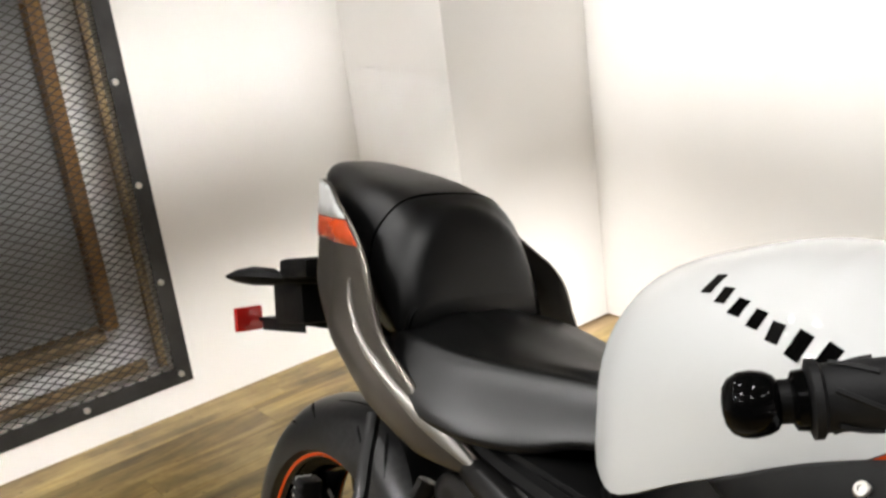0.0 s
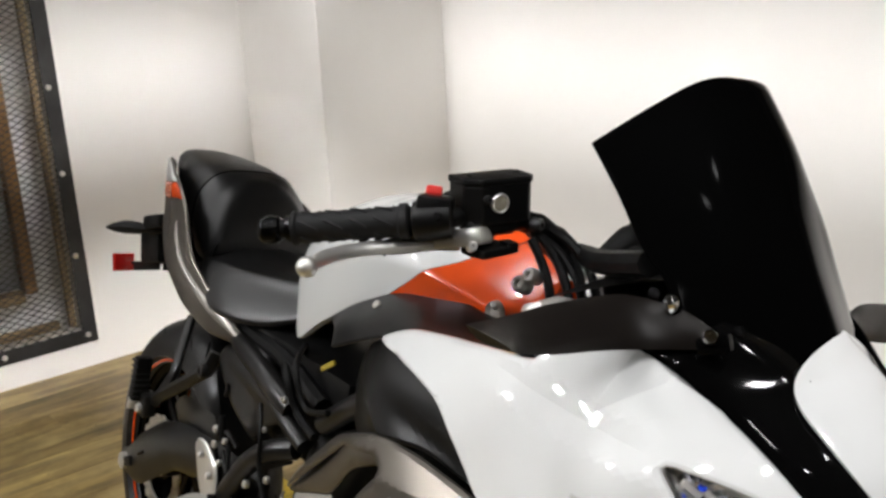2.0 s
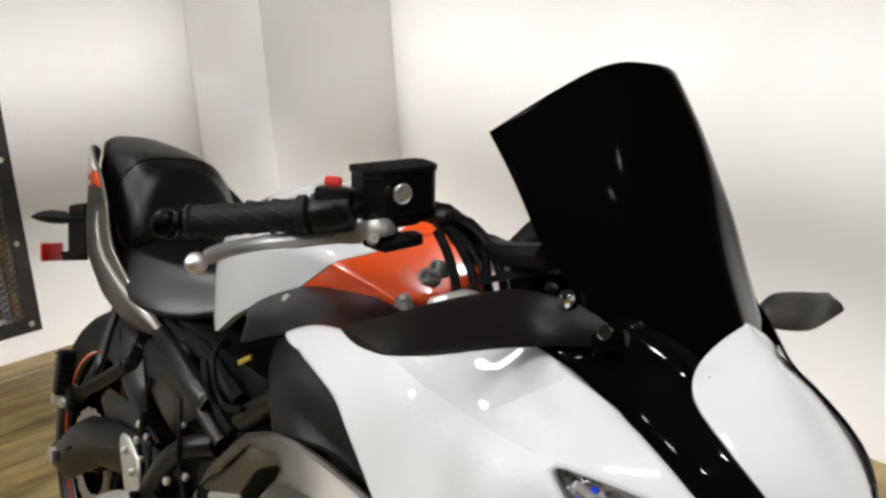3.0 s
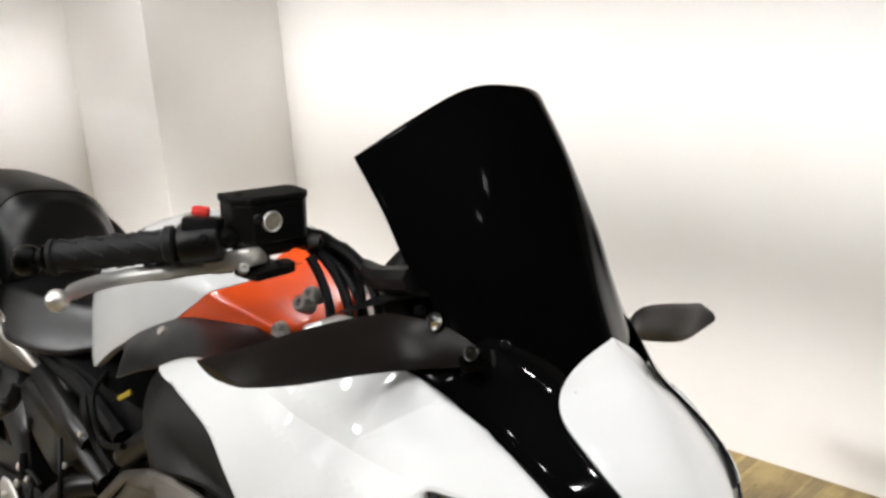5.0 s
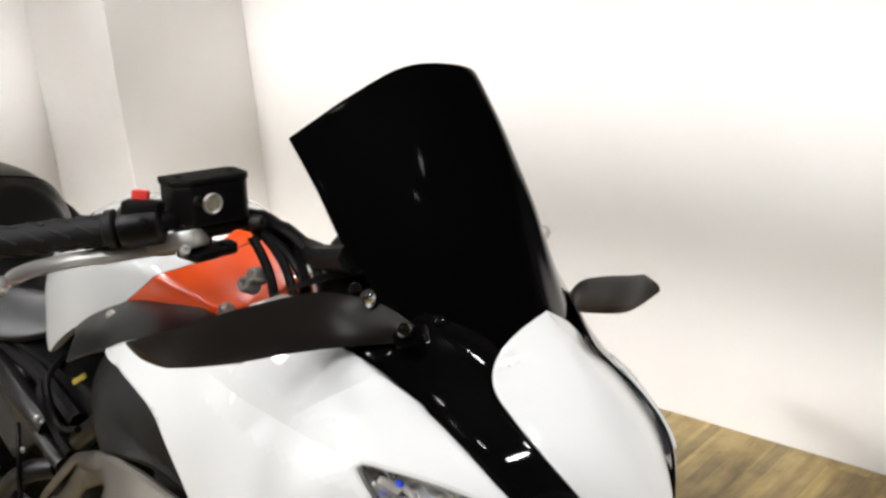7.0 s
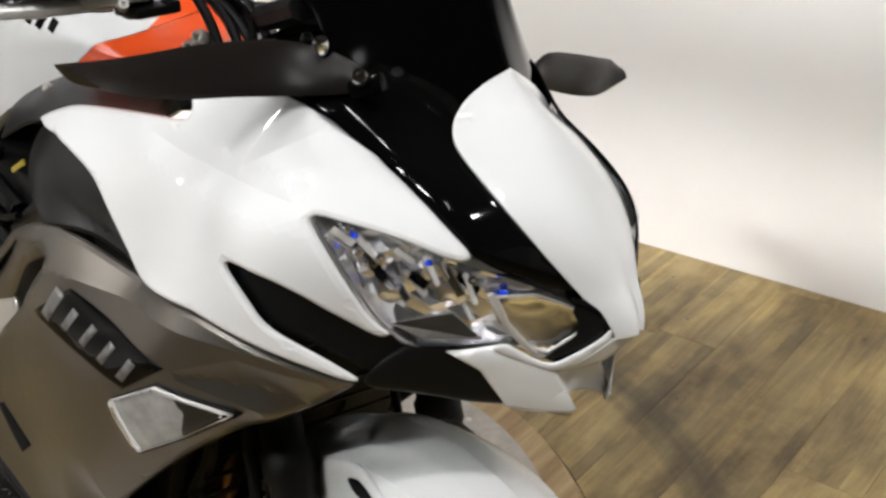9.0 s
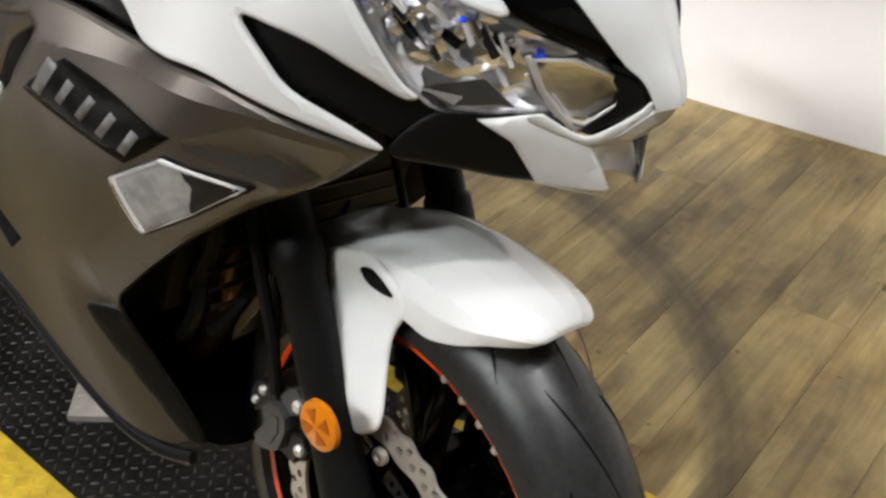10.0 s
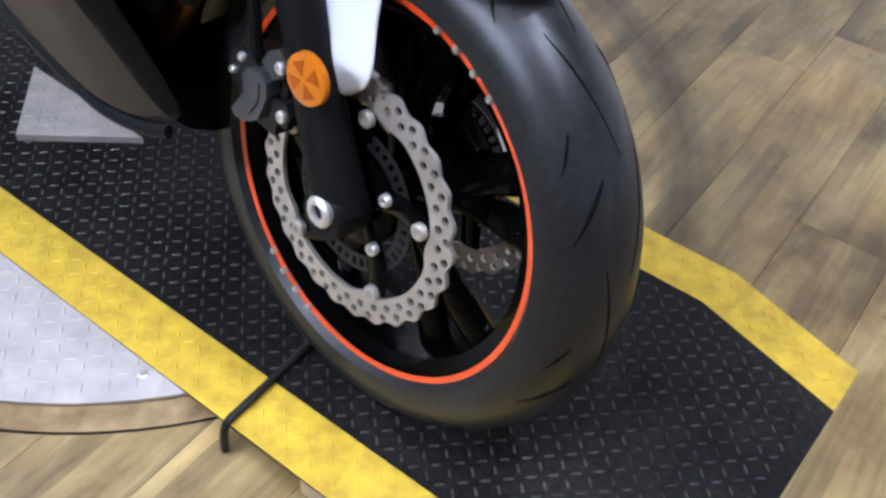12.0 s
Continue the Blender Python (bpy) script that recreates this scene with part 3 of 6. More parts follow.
def treads(name, test, z, material, parent, label, x0, x1, y0, y1, pitch=0.030):
    """Raised lozenges, alternately turned, where test(x, y) holds."""
    vs, fs = [], []
    i = 0
    x = x0
    while x < x1:
        j = 0
        y = y0
        while y < y1:
            if test(x, y):
                a = radians(45 if (i + j) % 2 else -45)
                c, s, k = math.cos(a), math.sin(a), len(vs)
                for u, w, h in ((-0.38, 0, 0), (-0.20, -0.085, 0), (0.20, -0.085, 0), (0.38, 0, 0), (0.20, 0.085, 0), (-0.20, 0.085, 0), (-0.22, 0, 1), (0.22, 0, 1)):
                    vs.append((x + (u * c - w * s) * pitch, y + (u * s + w * c) * pitch, z + 0.0013 * h))
                fs += [(k, k + 1, k + 6), (k + 1, k + 2, k + 7, k + 6), (k + 2, k + 3, k + 7), (k + 3, k + 4, k + 7), (k + 4, k + 5, k + 6, k + 7), (k + 5, k, k + 6)]
            y += pitch
            j += 1
        x += pitch
        i += 1
    me = bpy.data.meshes.new(name)
    me.from_pydata(vs, [], fs)
    me.materials.append(material)
    ob = new(name, me)
    ob.parent = parent
    return tagged(ob, label, "", "", "stuff")


treads("tread_relief", lambda x, y: math.hypot(x, y) < (TR - 0.012 if y < 0 else 0.60) and (y < -0.36 or y > 0.16), -0.0035, SILVERPLATE, table, "raised tread lozenges", -TR, TR, -TR, TR, 0.024)

# ramp-like platform with yellow edge bands
deck = thing("platform", pose(0, 0, 0, 0, 0, -2.2), "low black tread plate platform with yellow painted edges", "platform")
DX0, DX1, DYR, DYL, CHX = -1.88, 0.49, -0.231, 0.418, 0.28
OUT = [(DX0, DYR), (DX1, DYR + 0.06), (DX1, DYL - 0.062), (CHX, DYL), (DX0, DYL)]
OUT.insert(1, (CHX, DYR))
part("deck_sheet", slab(OUT, 0.0038, pose(0, 0, 0), step=0.2), BLACKPLATE, deck, "black tread plate sheet", False)
part("riser", slab([(0.03, DYR + 0.004), (CHX, DYR + 0.004), (DX1 - 0.004, DYR + 0.064), (DX1 - 0.004, DYL - 0.066), (CHX, DYL - 0.004), (0.03, DYL - 0.004)], 0.037, pose(0, 0, -0.0042), step=0.2), PLYEDGE, deck, "plywood riser board", False)
part("riser", slab([(DX0 + 0.004, DYR + 0.004), (-1.42, DYR + 0.004), (-1.42, DYL - 0.004), (DX0 + 0.004, DYL - 0.004)], 0.037, pose(0, 0, -0.0042), step=0.2), PLYEDGE, deck, "plywood riser board", False)
BW = 0.082
bands = {"right": [(DX0, DYR), (CHX, DYR), (DX1, DYR + 0.06), (DX1, DYR + 0.06 + BW), (CHX - 0.012, DYR + BW), (DX0, DYR + BW)],
         "left": [(DX0, DYL), (CHX, DYL), (DX1, DYL - 0.062), (DX1, DYL - 0.062 - BW), (CHX - 0.012, DYL - BW), (DX0, DYL - BW)],
         "rear": [(DX0, DYR + BW), (DX0 + BW, DYR + BW), (DX0 + BW, DYL - BW), (DX0, DYL - BW)]}
for key in ("right", "left"):
    part("edge_band", slab(bands[key], 0.0006, pose(0, 0, 0.0007), step=0.2), YELLOWTAPE, deck, "yellow painted edge band", False)
treads("tread_relief", lambda x, y: DYR + BW + 0.01 < y < DYL - BW - 0.01 - max(0, (x - CHX) * 0.3) and x < DX1 - 0.012, 0.0, WORNSHINE, deck, "raised tread lozenges", DX0 + 0.02, DX1, DYR, DYL, 0.0195)
treads("tread_relief", lambda x, y: (DYR + 0.012 + max(0, (x - CHX) * 0.3) < y < DYR + BW - 0.008 or DYL - BW + 0.012 - max(0, (x - CHX) * 0.3) < y < DYL - 0.012 - max(0, (x - CHX) * 0.3)) and x < DX1 - 0.012, 0.0006, YELLOWTAPE, deck, "painted tread lozenges", DX0 + 0.02, DX1, DYR, DYL, 0.0195)

# triangular silver plate on the deck
tri = thing("corner_plate", pose(-0.725, 0.03, 0.0016), "triangular silver tread plate lying on the black deck", "metal plate")
part("plate", slab([(-0.02, -0.066), (0.14, 0.052), (-0.15, 0.072)], 0.012, pose(0, 0, 0.012), step=0.1), SILVERPLATE, tri, "", False)
treads("tread_relief", lambda x, y: inside((x, y), [(-0.02, -0.05), (0.115, 0.046), (-0.13, 0.062)]), 0.012, SILVERPLATE, tri, "raised tread lozenges", -0.16, 0.16, -0.08, 0.09, 0.0195)

# bent rod over the platform's edge
rod = thing("steel_rod", pose(0, 0, 0), "thin black steel rod bent over the platform edge", "rod")
part("rod", tube([(-0.10, 0.10, 0.0075), (-0.097, -0.06, 0.0075), (-0.094, -0.205, 0.0075), (-0.094, -0.225, 0.008), (-0.094, -0.236, -0.004), (-0.094, -0.240, -0.039)], 0.0056, 30, 8), DARKMETAL, rod)


# ---------------------------------------------------------------- motorcycle
LEAN, YAW = 13.2, -3.25
BIKE = Matrix.Translation((-0.0039, -0.0685, 0.0049)) @ Matrix.Rotation(radians(YAW), 4, "Z") @ Matrix.Rotation(radians(-LEAN), 4, "X")
bike = thing("motorcycle", BIKE, "white and bronze-grey sport motorcycle leaning on its side stand", "motorcycle")
RAKE = radians(24.5)
AX = V(-math.sin(RAKE), 0, math.cos(RAKE))
STEER = Matrix.Translation((0.1, 0, 0)) @ Matrix.Rotation(radians(-6), 4, AX) @ Matrix.Translation((-0.1, 0, 0))
MIRROR = Matrix.Diagonal((1, -1, 1, 1))


def steered(bm):
    bm.transform(STEER)
    return bm


# the fairing's skin: y of the right-hand side over x and z, through a few stations
SKIN = np.array([(-.422, -.234, .896), (-.205, -.245, .785), (-.161, -.222, .943), (-.128, -.165, .981), (-.005, -.221, .900), (.054, -.165, .805),
                 (.100, -.134, .876), (.155, -.043, .845), (.175, -.027, .820), (-.072, -.248, .849), (.038, -.182, .760), (-.131, -.264, .726),
                 (-.198, -.266, .668), (-.080, -.222, .693), (-.555, -.196, .841), (.023, -.079, .969), (.154, -.029, .733), (-.069, -.150, 1.00),
                 (-.270, -.235, .500), (-.450, -.220, .450), (-.529, -.160, .905), (-.150, -.220, .600), (-.450, -.250, .690), (-.400, -.150, .970)])


def spline_fit(p, lam=1.2e-3):
    q = p[:, [0, 2]]
    d = np.linalg.norm(q[:, None] - q[None], axis=-1)
    k = np.where(d > 0, d * d * np.log(d + 1e-12), 0) + lam * np.eye(len(q))
    b = np.hstack([np.ones((len(q), 1)), q])
    return q, np.linalg.solve(np.block([[k, b], [b.T, np.zeros((3, 3))]]), np.concatenate([p[:, 1], np.zeros(3)]))


SQ, SC = spline_fit(SKIN)


def skin(x, z):
    d = np.hypot(SQ[:, 0] - x, SQ[:, 1] - z)
    return float(np.where(d > 0, d * d * np.log(d + 1e-12), 0) @ SC[:-3] + SC[-3] + SC[-2] * x + SC[-1] * z)


def on_skin(x, z, out=0.0):
    return V(x, skin(x, z) - out, z)


# --- white side cowl
cowl_out = [(-.425, .895), (-.402, .909), (-.377, .918), (-.289, .929), (-.162, .943), (-.201, .967), (-.122, .983), (-.053, .969), (-.008, .946), (.024, .931),
            (.063, .909), (.094, .886), (.100, .877), (.094, .873), (.063, .885), (.026, .894), (-.007, .900), (.015, .877), (.033, .847), (.046, .815),
            (.056, .804), (.048, .800), (.027, .817), (-.007, .839), (-.071, .849), (-.042, .823), (-.024, .798), (.012, .779), (.038, .760), (.033, .755),
            (.003, .766), (-.036, .777), (-.098, .793), (-.195, .790), (-.223, .816), (-.243, .833), (-.283, .865), (-.348, .882)]


def crease(a, b, w, h):
    """A soft fold from a to b, w wide and h high."""
    def f(x, z):
        dx, dz = b[0] - a[0], b[1] - a[1]
        t = ((x - a[0]) * dx + (z - a[1]) * dz) / (dx * dx + dz * dz)
        s = (x - a[0]) * dz - (z - a[1]) * dx
        s /= math.hypot(dx, dz)
        e = max(0.0, min(1.0, 3 * t, 3 * (1 - t)))
        return h * e * math.exp(-(s / w) ** 2)
    return f


def wedge(tip, a, b, h):
    """A flat facet that opens from tip towards a and b, its b side sunk by h."""
    a1, a2 = math.atan2(a[1] - tip[1], a[0] - tip[0]), math.atan2(b[1] - tip[1], b[0] - tip[0])
    far = math.hypot(a[0] - tip[0], a[1] - tip[1])

    def f(x, z):
        u = (math.atan2(z - tip[1], x - tip[0]) - a1) / (a2 - a1)
        if u <= 0 or u >= 1.9:
            return 0.0
        return h * math.hypot(x - tip[0], z - tip[1]) / far * (u if u < 1 else (1.9 - u) / .9)
    return f


def valley(line, w, h):
    """A crisp fold along a line, w to either side, tapering out at both ends."""
    (x1, z1), (x2, z2) = line

    def f(x, z):
        dx, dz = x2 - x1, z2 - z1
        t = ((x - x1) * dx + (z - z1) * dz) / (dx * dx + dz * dz)
        if t <= 0 or t >= 1:
            return 0.0
        sd = abs((x - x1) * dz - (z - z1) * dx) / math.hypot(dx, dz)
        return h * min(1, 5 * t, 5 * (1 - t)) * max(0.0, 1 - sd / w)
    return f


VALLEY = ((-.235, .926), (.020, .899))
fold1 = valley(VALLEY, 0.018, -0.006)
fold2 = wedge((-.083, .9185), (-.083, .976), (-.044, .962), -0.020)
fold3 = crease((-.20, .80), (.05, .75), 0.010, 0.004)
fold4 = crease((-.40, .905), (-.345, .862), 0.006, -0.003)
for side in (False, True):
    ob = part("side_cowl", patch(cowl_out, skin, 0.002, mirror=side, step=0.008, shape=lambda x, z: fold1(x, z) + fold2(x, z) + fold3(x, z) + fold4(x, z), folds=(VALLEY, ((-.083, .920), (-.083, .972)), ((-.0815, .920), (-.044, .960)))), WHITE, bike, "pearl white side cowl", True, 7)
    thick(ob, 0.003)

# --- black intake between the prongs
intake = [(-.071, .849), (-.007, .839), (.027, .817), (.056, .803), (.060, .785), (.040, .759), (.012, .779), (-.024, .798), (-.042, .823)]
ridge = crease((-.03, .815), (.05, .765), 0.006, 0.006)
for side in (False, True):
    thick(part("intake_insert", patch([(x + (0.006 if x > 0 else -0.01), z) for x, z in intake], skin, -0.012, mirror=side, shape=ridge, lip=0.001), BLACK, bike, "black intake insert"), 0.003)
    thick(part("chin_side", patch([(.030, .750), (.050, .783), (.064, .797), (.090, .797), (.108, .774), (.121, .738), (.094, .739), (.070, .746)], skin, -0.004, mirror=side), BLACK, bike, "black chin panel"), 0.003)
    thick(part("chin", patch([(x - (.011 if side and x > .14 and z > .75 else 0), z) for x, z in ((.086, .791), (.120, .801), (.137, .785), (.146, .777), (.152, .758), (.158, .738), (.154, .730), (.131, .734), (.117, .738), (.104, .774))], skin, 0.003, mirror=side, rounded=False), WHITE, bike, "white chin panel"), 0.003)

# --- headlights
lamp_out = [(-.007, .900), (.025, .896), (.056, .887), (.093, .873), (.121, .861), (.148, .843), (.169, .829), (.175, .818), (.165, .804), (.149, .788), (.136, .790),
            (.120, .803), (.089, .797), (.064, .793), (.052, .806), (.046, .815), (.033, .847), (.015, .877)]


def inset(poly, k):
    cx, cz = sum(p[0] for p in poly) / len(poly), sum(p[1] for p in poly) / len(poly)
    return [(cx + (x - cx) * k, cz + (z - cz) * k) for x, z in poly]


def lamp_facets(x, z):
    """Slanting steps of the reflector."""
    a = ((x - .9 * z) * 30) % 1.0
    b = ((x + 1.6 * z) * 22) % 1.0
    return .012 * (a if a < .8 else 4 * (1 - a)) + .008 * (b if b < .7 else (1 - b) * 2.33)


for side in (False, True):
    sg = 1 if side else -1
    lampth = part("headlight", patch(inset(lamp_out, 1.10), skin, -0.034, mirror=side, lip=0, step=0.006, shape=lamp_facets), REFLECTOR, bike, "headlight with faceted chrome reflectors", True, 15)
    thick(lampth, 0.003)
    flip = MIRROR if side else Matrix()
    rnd = random.Random(4)
    edge = dense(soften(list(lamp_out)), 0.008)
    part("lamp_wall", outward(grid_bm([[flip @ on_skin(x, z, d) for x, z in edge] for d in (-.003, -.018, -.036)], True), V(1, 0, 0)), REFLECTOR, lampth, "chrome inner wall")
    # wide squarish mirror by the nose, with a bright rim
    face = [(.111, .843), (.130, .846), (.149, .836), (.156, .822), (.154, .812), (.138, .793), (.128, .797), (.116, .820)]
    thick(part("reflector", patch(face, skin, -0.013, mirror=side, lip=.004, drop=-.003, step=.006, rounded=False, shape=crease((.120, .842), (.150, .800), .016, -.004)), CHROME, lampth, "squarish chrome reflector"), 0.0015)
    part("reflector_rim", rings([flip @ on_skin(x, z, -.0105) for x, z in dense(face, .006) + [face[0]]], .0016, 6), SILVER, lampth, "bright rim of the reflector")
    # slanting chrome, pale and black ribs and steps towards the tip; the mix paints in glints
    for i in range(30):
        t = (i + 0.5) / 30
        x, z = .000 + .110 * t, .890 - .062 * t + rnd.uniform(-.018, .016) * (1.2 - 1.3 * abs(t - .5))
        c = on_skin(x, z, -0.018 - rnd.uniform(0, .012))
        m = flip @ Matrix.Translation(c) @ Euler((rnd.uniform(-.7, .5), rnd.uniform(.5, 1.1), rnd.uniform(0.3, 1.1))).to_matrix().to_4x4()
        part("facet", box((rnd.uniform(.014, .030), .003, rnd.uniform(.004, .009)), m, 0.001), (SILVER, CHROME, ALLOY, GLOSSBLACK, SILVER, REFLECTOR, CHROME)[i % 7], lampth, "", False)
    # small bright domes near the tip, a folded chrome plate below
    for x, z, r in ((.018, .890, .0045), (.030, .872, .0040), (.044, .870, .0045), (.060, .858, .0040), (.098, .858, .0045)):
        part("lamp_dome", lathe([(.0003, .004), (r * .6, .003), (r, 0), (r, -.003)], 12, flip @ Matrix.Translation(on_skin(x, z, -.012)) @ V(0, 1, 0).rotation_difference(V(.3, -.8, .5).normalized()).to_matrix().to_4x4()), CHROME, lampth, "bright chrome dome")
    tri_m = [flip @ on_skin(x, z, d) for x, z, d in ((.052, .812, -.010), (.070, .800, -.010), (.102, .802, -.012), (.080, .822, -.026))]
    bm = bmesh.new()
    vs = [bm.verts.new(p) for p in tri_m]
    for f in ((0, 1, 3), (1, 2, 3), (2, 0, 3)):
        bm.faces.new([vs[k] for k in f])
    thick(part("lamp_plate", outward(bm, V(.5, sg, .3)), CHROME, lampth, "folded chrome plate", False), 0.0015)
    for x, z in ((.022, .884), (.070, .868), (.112, .846)):
        part("position_lamp", box((.007, .005, .005), flip @ Matrix.Translation(on_skin(x, z, -0.017)), 0.002), BLUE, lampth, "blue tinted bulb")
    # partition between the two lamps, its chrome highlight put into a pale silver colour
    part("divider", tube([flip @ on_skin(.108, .846, -0.010), flip @ on_skin(.119, .813, -0.008), flip @ on_skin(.134, .788, -0.008)], 0.0026, 12, 6), SILVER, lampth, "divider in pale silver for its highlight")
    # dark edge of the lens by the nose
    part("bezel", tube([flip @ on_skin(.150, .844, -0.003), flip @ on_skin(.167, .835, -0.003), flip @ on_skin(.174, .821, -0.003), flip @ on_skin(.173, .812, -0.003), flip @ on_skin(.161, .798, -0.003), flip @ on_skin(.146, .785, -0.003)], 0.0035, 16, 6), GLOSSBLACK, lampth, "black lens edge")
    thick(part("lens_end", patch([(.153, .843), (.167, .835), (.175, .821), (.174, .812), (.162, .798), (.146, .784), (.138, .788), (.149, .801), (.156, .812), (.156, .824), (.152, .832)], skin, -0.003, mirror=side, drop=0.001, lip=0.002, step=0.005, rounded=False), SATIN, lampth, "black end of the lens"), 0.001)
    lens = thick(part("lens", patch(lamp_out, skin, -0.005, mirror=side), LENS, lampth, "clear curved headlight lens"), 0.002)
    lens.visible_shadow = False

    thick(part("lamp_lip", patch([(.110, .796), (.136, .780), (.147, .776), (.163, .789), (.179, .810), (.178, .822), (.173, .812), (.161, .798), (.146, .784), (.136, .788), (.120, .803)], skin, 0.004, mirror=side, lip=0.003, drop=0.002, step=0.006), WHITE, bike, "white lip below the headlight"), 0.003)

# --- black screen base between cowl and nose panel
strip = [(-.150, .988), (-.122, .983), (-.053, .969), (-.008, .946), (.024, .931), (.063, .909), (.100, .877), (.121, .861), (.150, .841), (.160, .848),
         (.138, .886), (.112, .914), (.070, .944), (.030, .975), (.005, .996), (-.040, 1.012), (-.10, 1.02)]
for side in (False, True):
    thick(part("screen_base", patch(strip, skin, -0.006, mirror=side, lip=0), GLOSSBLACK, bike, "gloss black screen base"), 0.003)

# --- white nose panel
redge = [(.016, -.006, 1.014), (.018, -.040, 1.002), (.020, -.066, .987), (.025, -.082, .970), (.045, -.097, .956), (.075, -.098, .936), (.107, -.092, .912), (.133, -.075, .883), (.157, -.046, .848), (.169, -.033, .836), (.177, -.0255, .823), (.181, -.020, .811)]
cedge = [(.016, 0, 1.015), (.028, 0, 1.003), (.040, 0, .995), (.055, 0, .985), (.079, 0, .968), (.108, 0, .945), (.136, 0, .918), (.159, 0, .888), (.174, 0, .859), (.183, 0, .843), (.188, 0, .830), (.190, 0, .818)]
mid = [(a[0] * .42 + b[0] * .58 + .009 * min(1, i / 5), a[1] * .42, a[2] * .42 + b[2] * .58 + .003 * min(1, i / 5)) for i, (a, b) in enumerate(zip(redge, cedge))]
mirr = lambda c: [(x, -y, z) for x, y, z in c]
slim = lambda c: [(x - .004, y * .84, z) for x, y, z in mirr(c)]
cross = [curve(c, 46) for c in (redge, mid, cedge, slim(mid), slim(redge))]
cols = [curve([c[j] for c in cross], 25) for j in range(46)]
nose = outward(grid_bm(cols), V(1, 0, 1))
thick(part("nose_panel", nose, WHITE, bike, "pearl white nose panel"), 0.003, 0.001)
lipc = [(.145, -.048, .774), (.158, -.033, .779), (.171, -.018, .787), (.187, 0, .811), (.163, .018, .797), (.140, .030, .768)]
lipt = [(.147, -.052, .777), (.163, -.038, .790), (.179, -.022, .811), (.190, 0, .821), (.174, .019, .812), (.150, .034, .786)]
thick(part("nose_lip", outward(loft([lipt, lipc], 20, 4), V(1, 0, 0)), WHITE, bike, "white lip below the headlights"), 0.004)

# hollow between the two chin tips
beak_t = [(.146, -.050, .776), (.146, -.010, .777), (.140, .030, .766)]
beak_m = [(.149, -.044, .762), (.138, -.004, .758), (.144, .036, .750)]
beak_b = [(.150, -.038, .752), (.143, .004, .744), (.152, .040, .732)]
thick(part("chin_tip", outward(loft([beak_t, beak_m, beak_b], 14, 9), V(1, 0, 0)), WHITE, bike, "white hollow between the chin tips"), 0.004)

# --- windscreen
s_c = [(.018, 0, .990), (-.030, 0, 1.062), (-.066, 0, 1.118), (-.110, 0, 1.182), (-.160, 0, 1.243)]
s_q = [(.004, -.078, .964), (-.046, -.080, 1.052), (-.081, -.089, 1.105), (-.127, -.097, 1.156), (-.178, -.104, 1.202)]
s_r = [(-.036, -.142, .970), (-.088, -.140, 1.034), (-.122, -.148, 1.066), (-.158, -.154, 1.112), (-.199, -.160, 1.157)]
far = lambda c: [(x, -y * (1 - .72 * max(0, z - .99)), z) for x, y, z in c]
s_p = [(.013, -.040, .984), (-.035, -.042, 1.060), (-.070, -.046, 1.115), (-.113, -.049, 1.178), (-.164, -.052, 1.234)]
s_l = [(.010, .042, .984), (-.038, .046, 1.060), (-.072, .050, 1.116), (-.112, .053, 1.180), (-.160, .055, 1.238)]
scr = outward(loft([s_r, s_q, s_p, s_c, s_l, far(s_q), far(s_r)], 26, 6), V(1, 0, .6))
thick(part("windscreen", scr, SMOKE, bike, "dark smoked windscreen"), 0.003, 0.0012)
for x, y, z in ((-.10, -.145, 1.025), (-.03, -.10, 1.005)):
    for s in (1,):
        part("screen_bolt", bolt(0.006, 0.003, (x, y * s, z), (0.6, -0.6 * s, 0.5)), GLOSSBLACK, bike)

# --- satin black panel behind the cowl
sidep = [(-.554, .842), (-.421, .898), (-.348, .885), (-.283, .868), (-.240, .835), (-.190, .788), (-.248, .792), (-.298, .802), (-.360, .796), (-.457, .762), (-.557, .690), (-.622, .722), (-.607, .783)]
pf3 = crease((-.40, .835), (-.21, .797), 0.016, -0.006)
def ledge(line, h, w=0.003):
    """A step of height h across a polyline, up on its left-hand side."""
    def f(x, z):
        best, sgn = 9.0, 1
        for (x1, z1), (x2, z2) in zip(line, line[1:]):
            dx, dz = x2 - x1, z2 - z1
            t = max(0, min(1, ((x - x1) * dx + (z - z1) * dz) / (dx * dx + dz * dz)))
            d = math.hypot(x - x1 - t * dx, z - z1 - t * dz)
            if d < best - 1e-9:
                best, sgn = d, 1 if dx * (z - z1) - dz * (x - x1) > 0 else -1
        return h * max(-1, min(1, sgn * best / w)) * .5
    return f


def tilt(line, k):
    """The skin above the line leans back by k."""
    step = ledge(line, 2.0, 1.0)
    return lambda x, z: -k * max(0.0, step(x, z))


KNEE = ((-.338, .772), (-.505, .878))
knee_lean = tilt(KNEE, 0.38)
for side in (False, True):
    thick(part("knee_panel", patch(sidep, skin, -0.016, mirror=side, step=0.008, folds=(KNEE,), shape=lambda x, z: knee_lean(x, z) + pf3(x, z)), SATIN, bike, "satin black knee panel", True, 8), 0.003)

# --- bronze-grey lower cowl with its opening
low = [(-.640, .600), (-.600, .655), (-.557, .695), (-.479, .757), (-.380, .797), (-.305, .799), (-.236, .790), (-.182, .785), (-.098, .787), (-.036, .772), (.003, .762), (.039, .757), (.007, .731), (-.042, .693),
       (-.086, .669), (-.162, .609), (-.216, .558), (-.291, .482), (-.262, .440), (-.228, .385), (-.196, .322), (-.240, .312), (-.300, .322), (-.398, .368), (-.500, .410), (-.620, .445), (-.680, .520)]
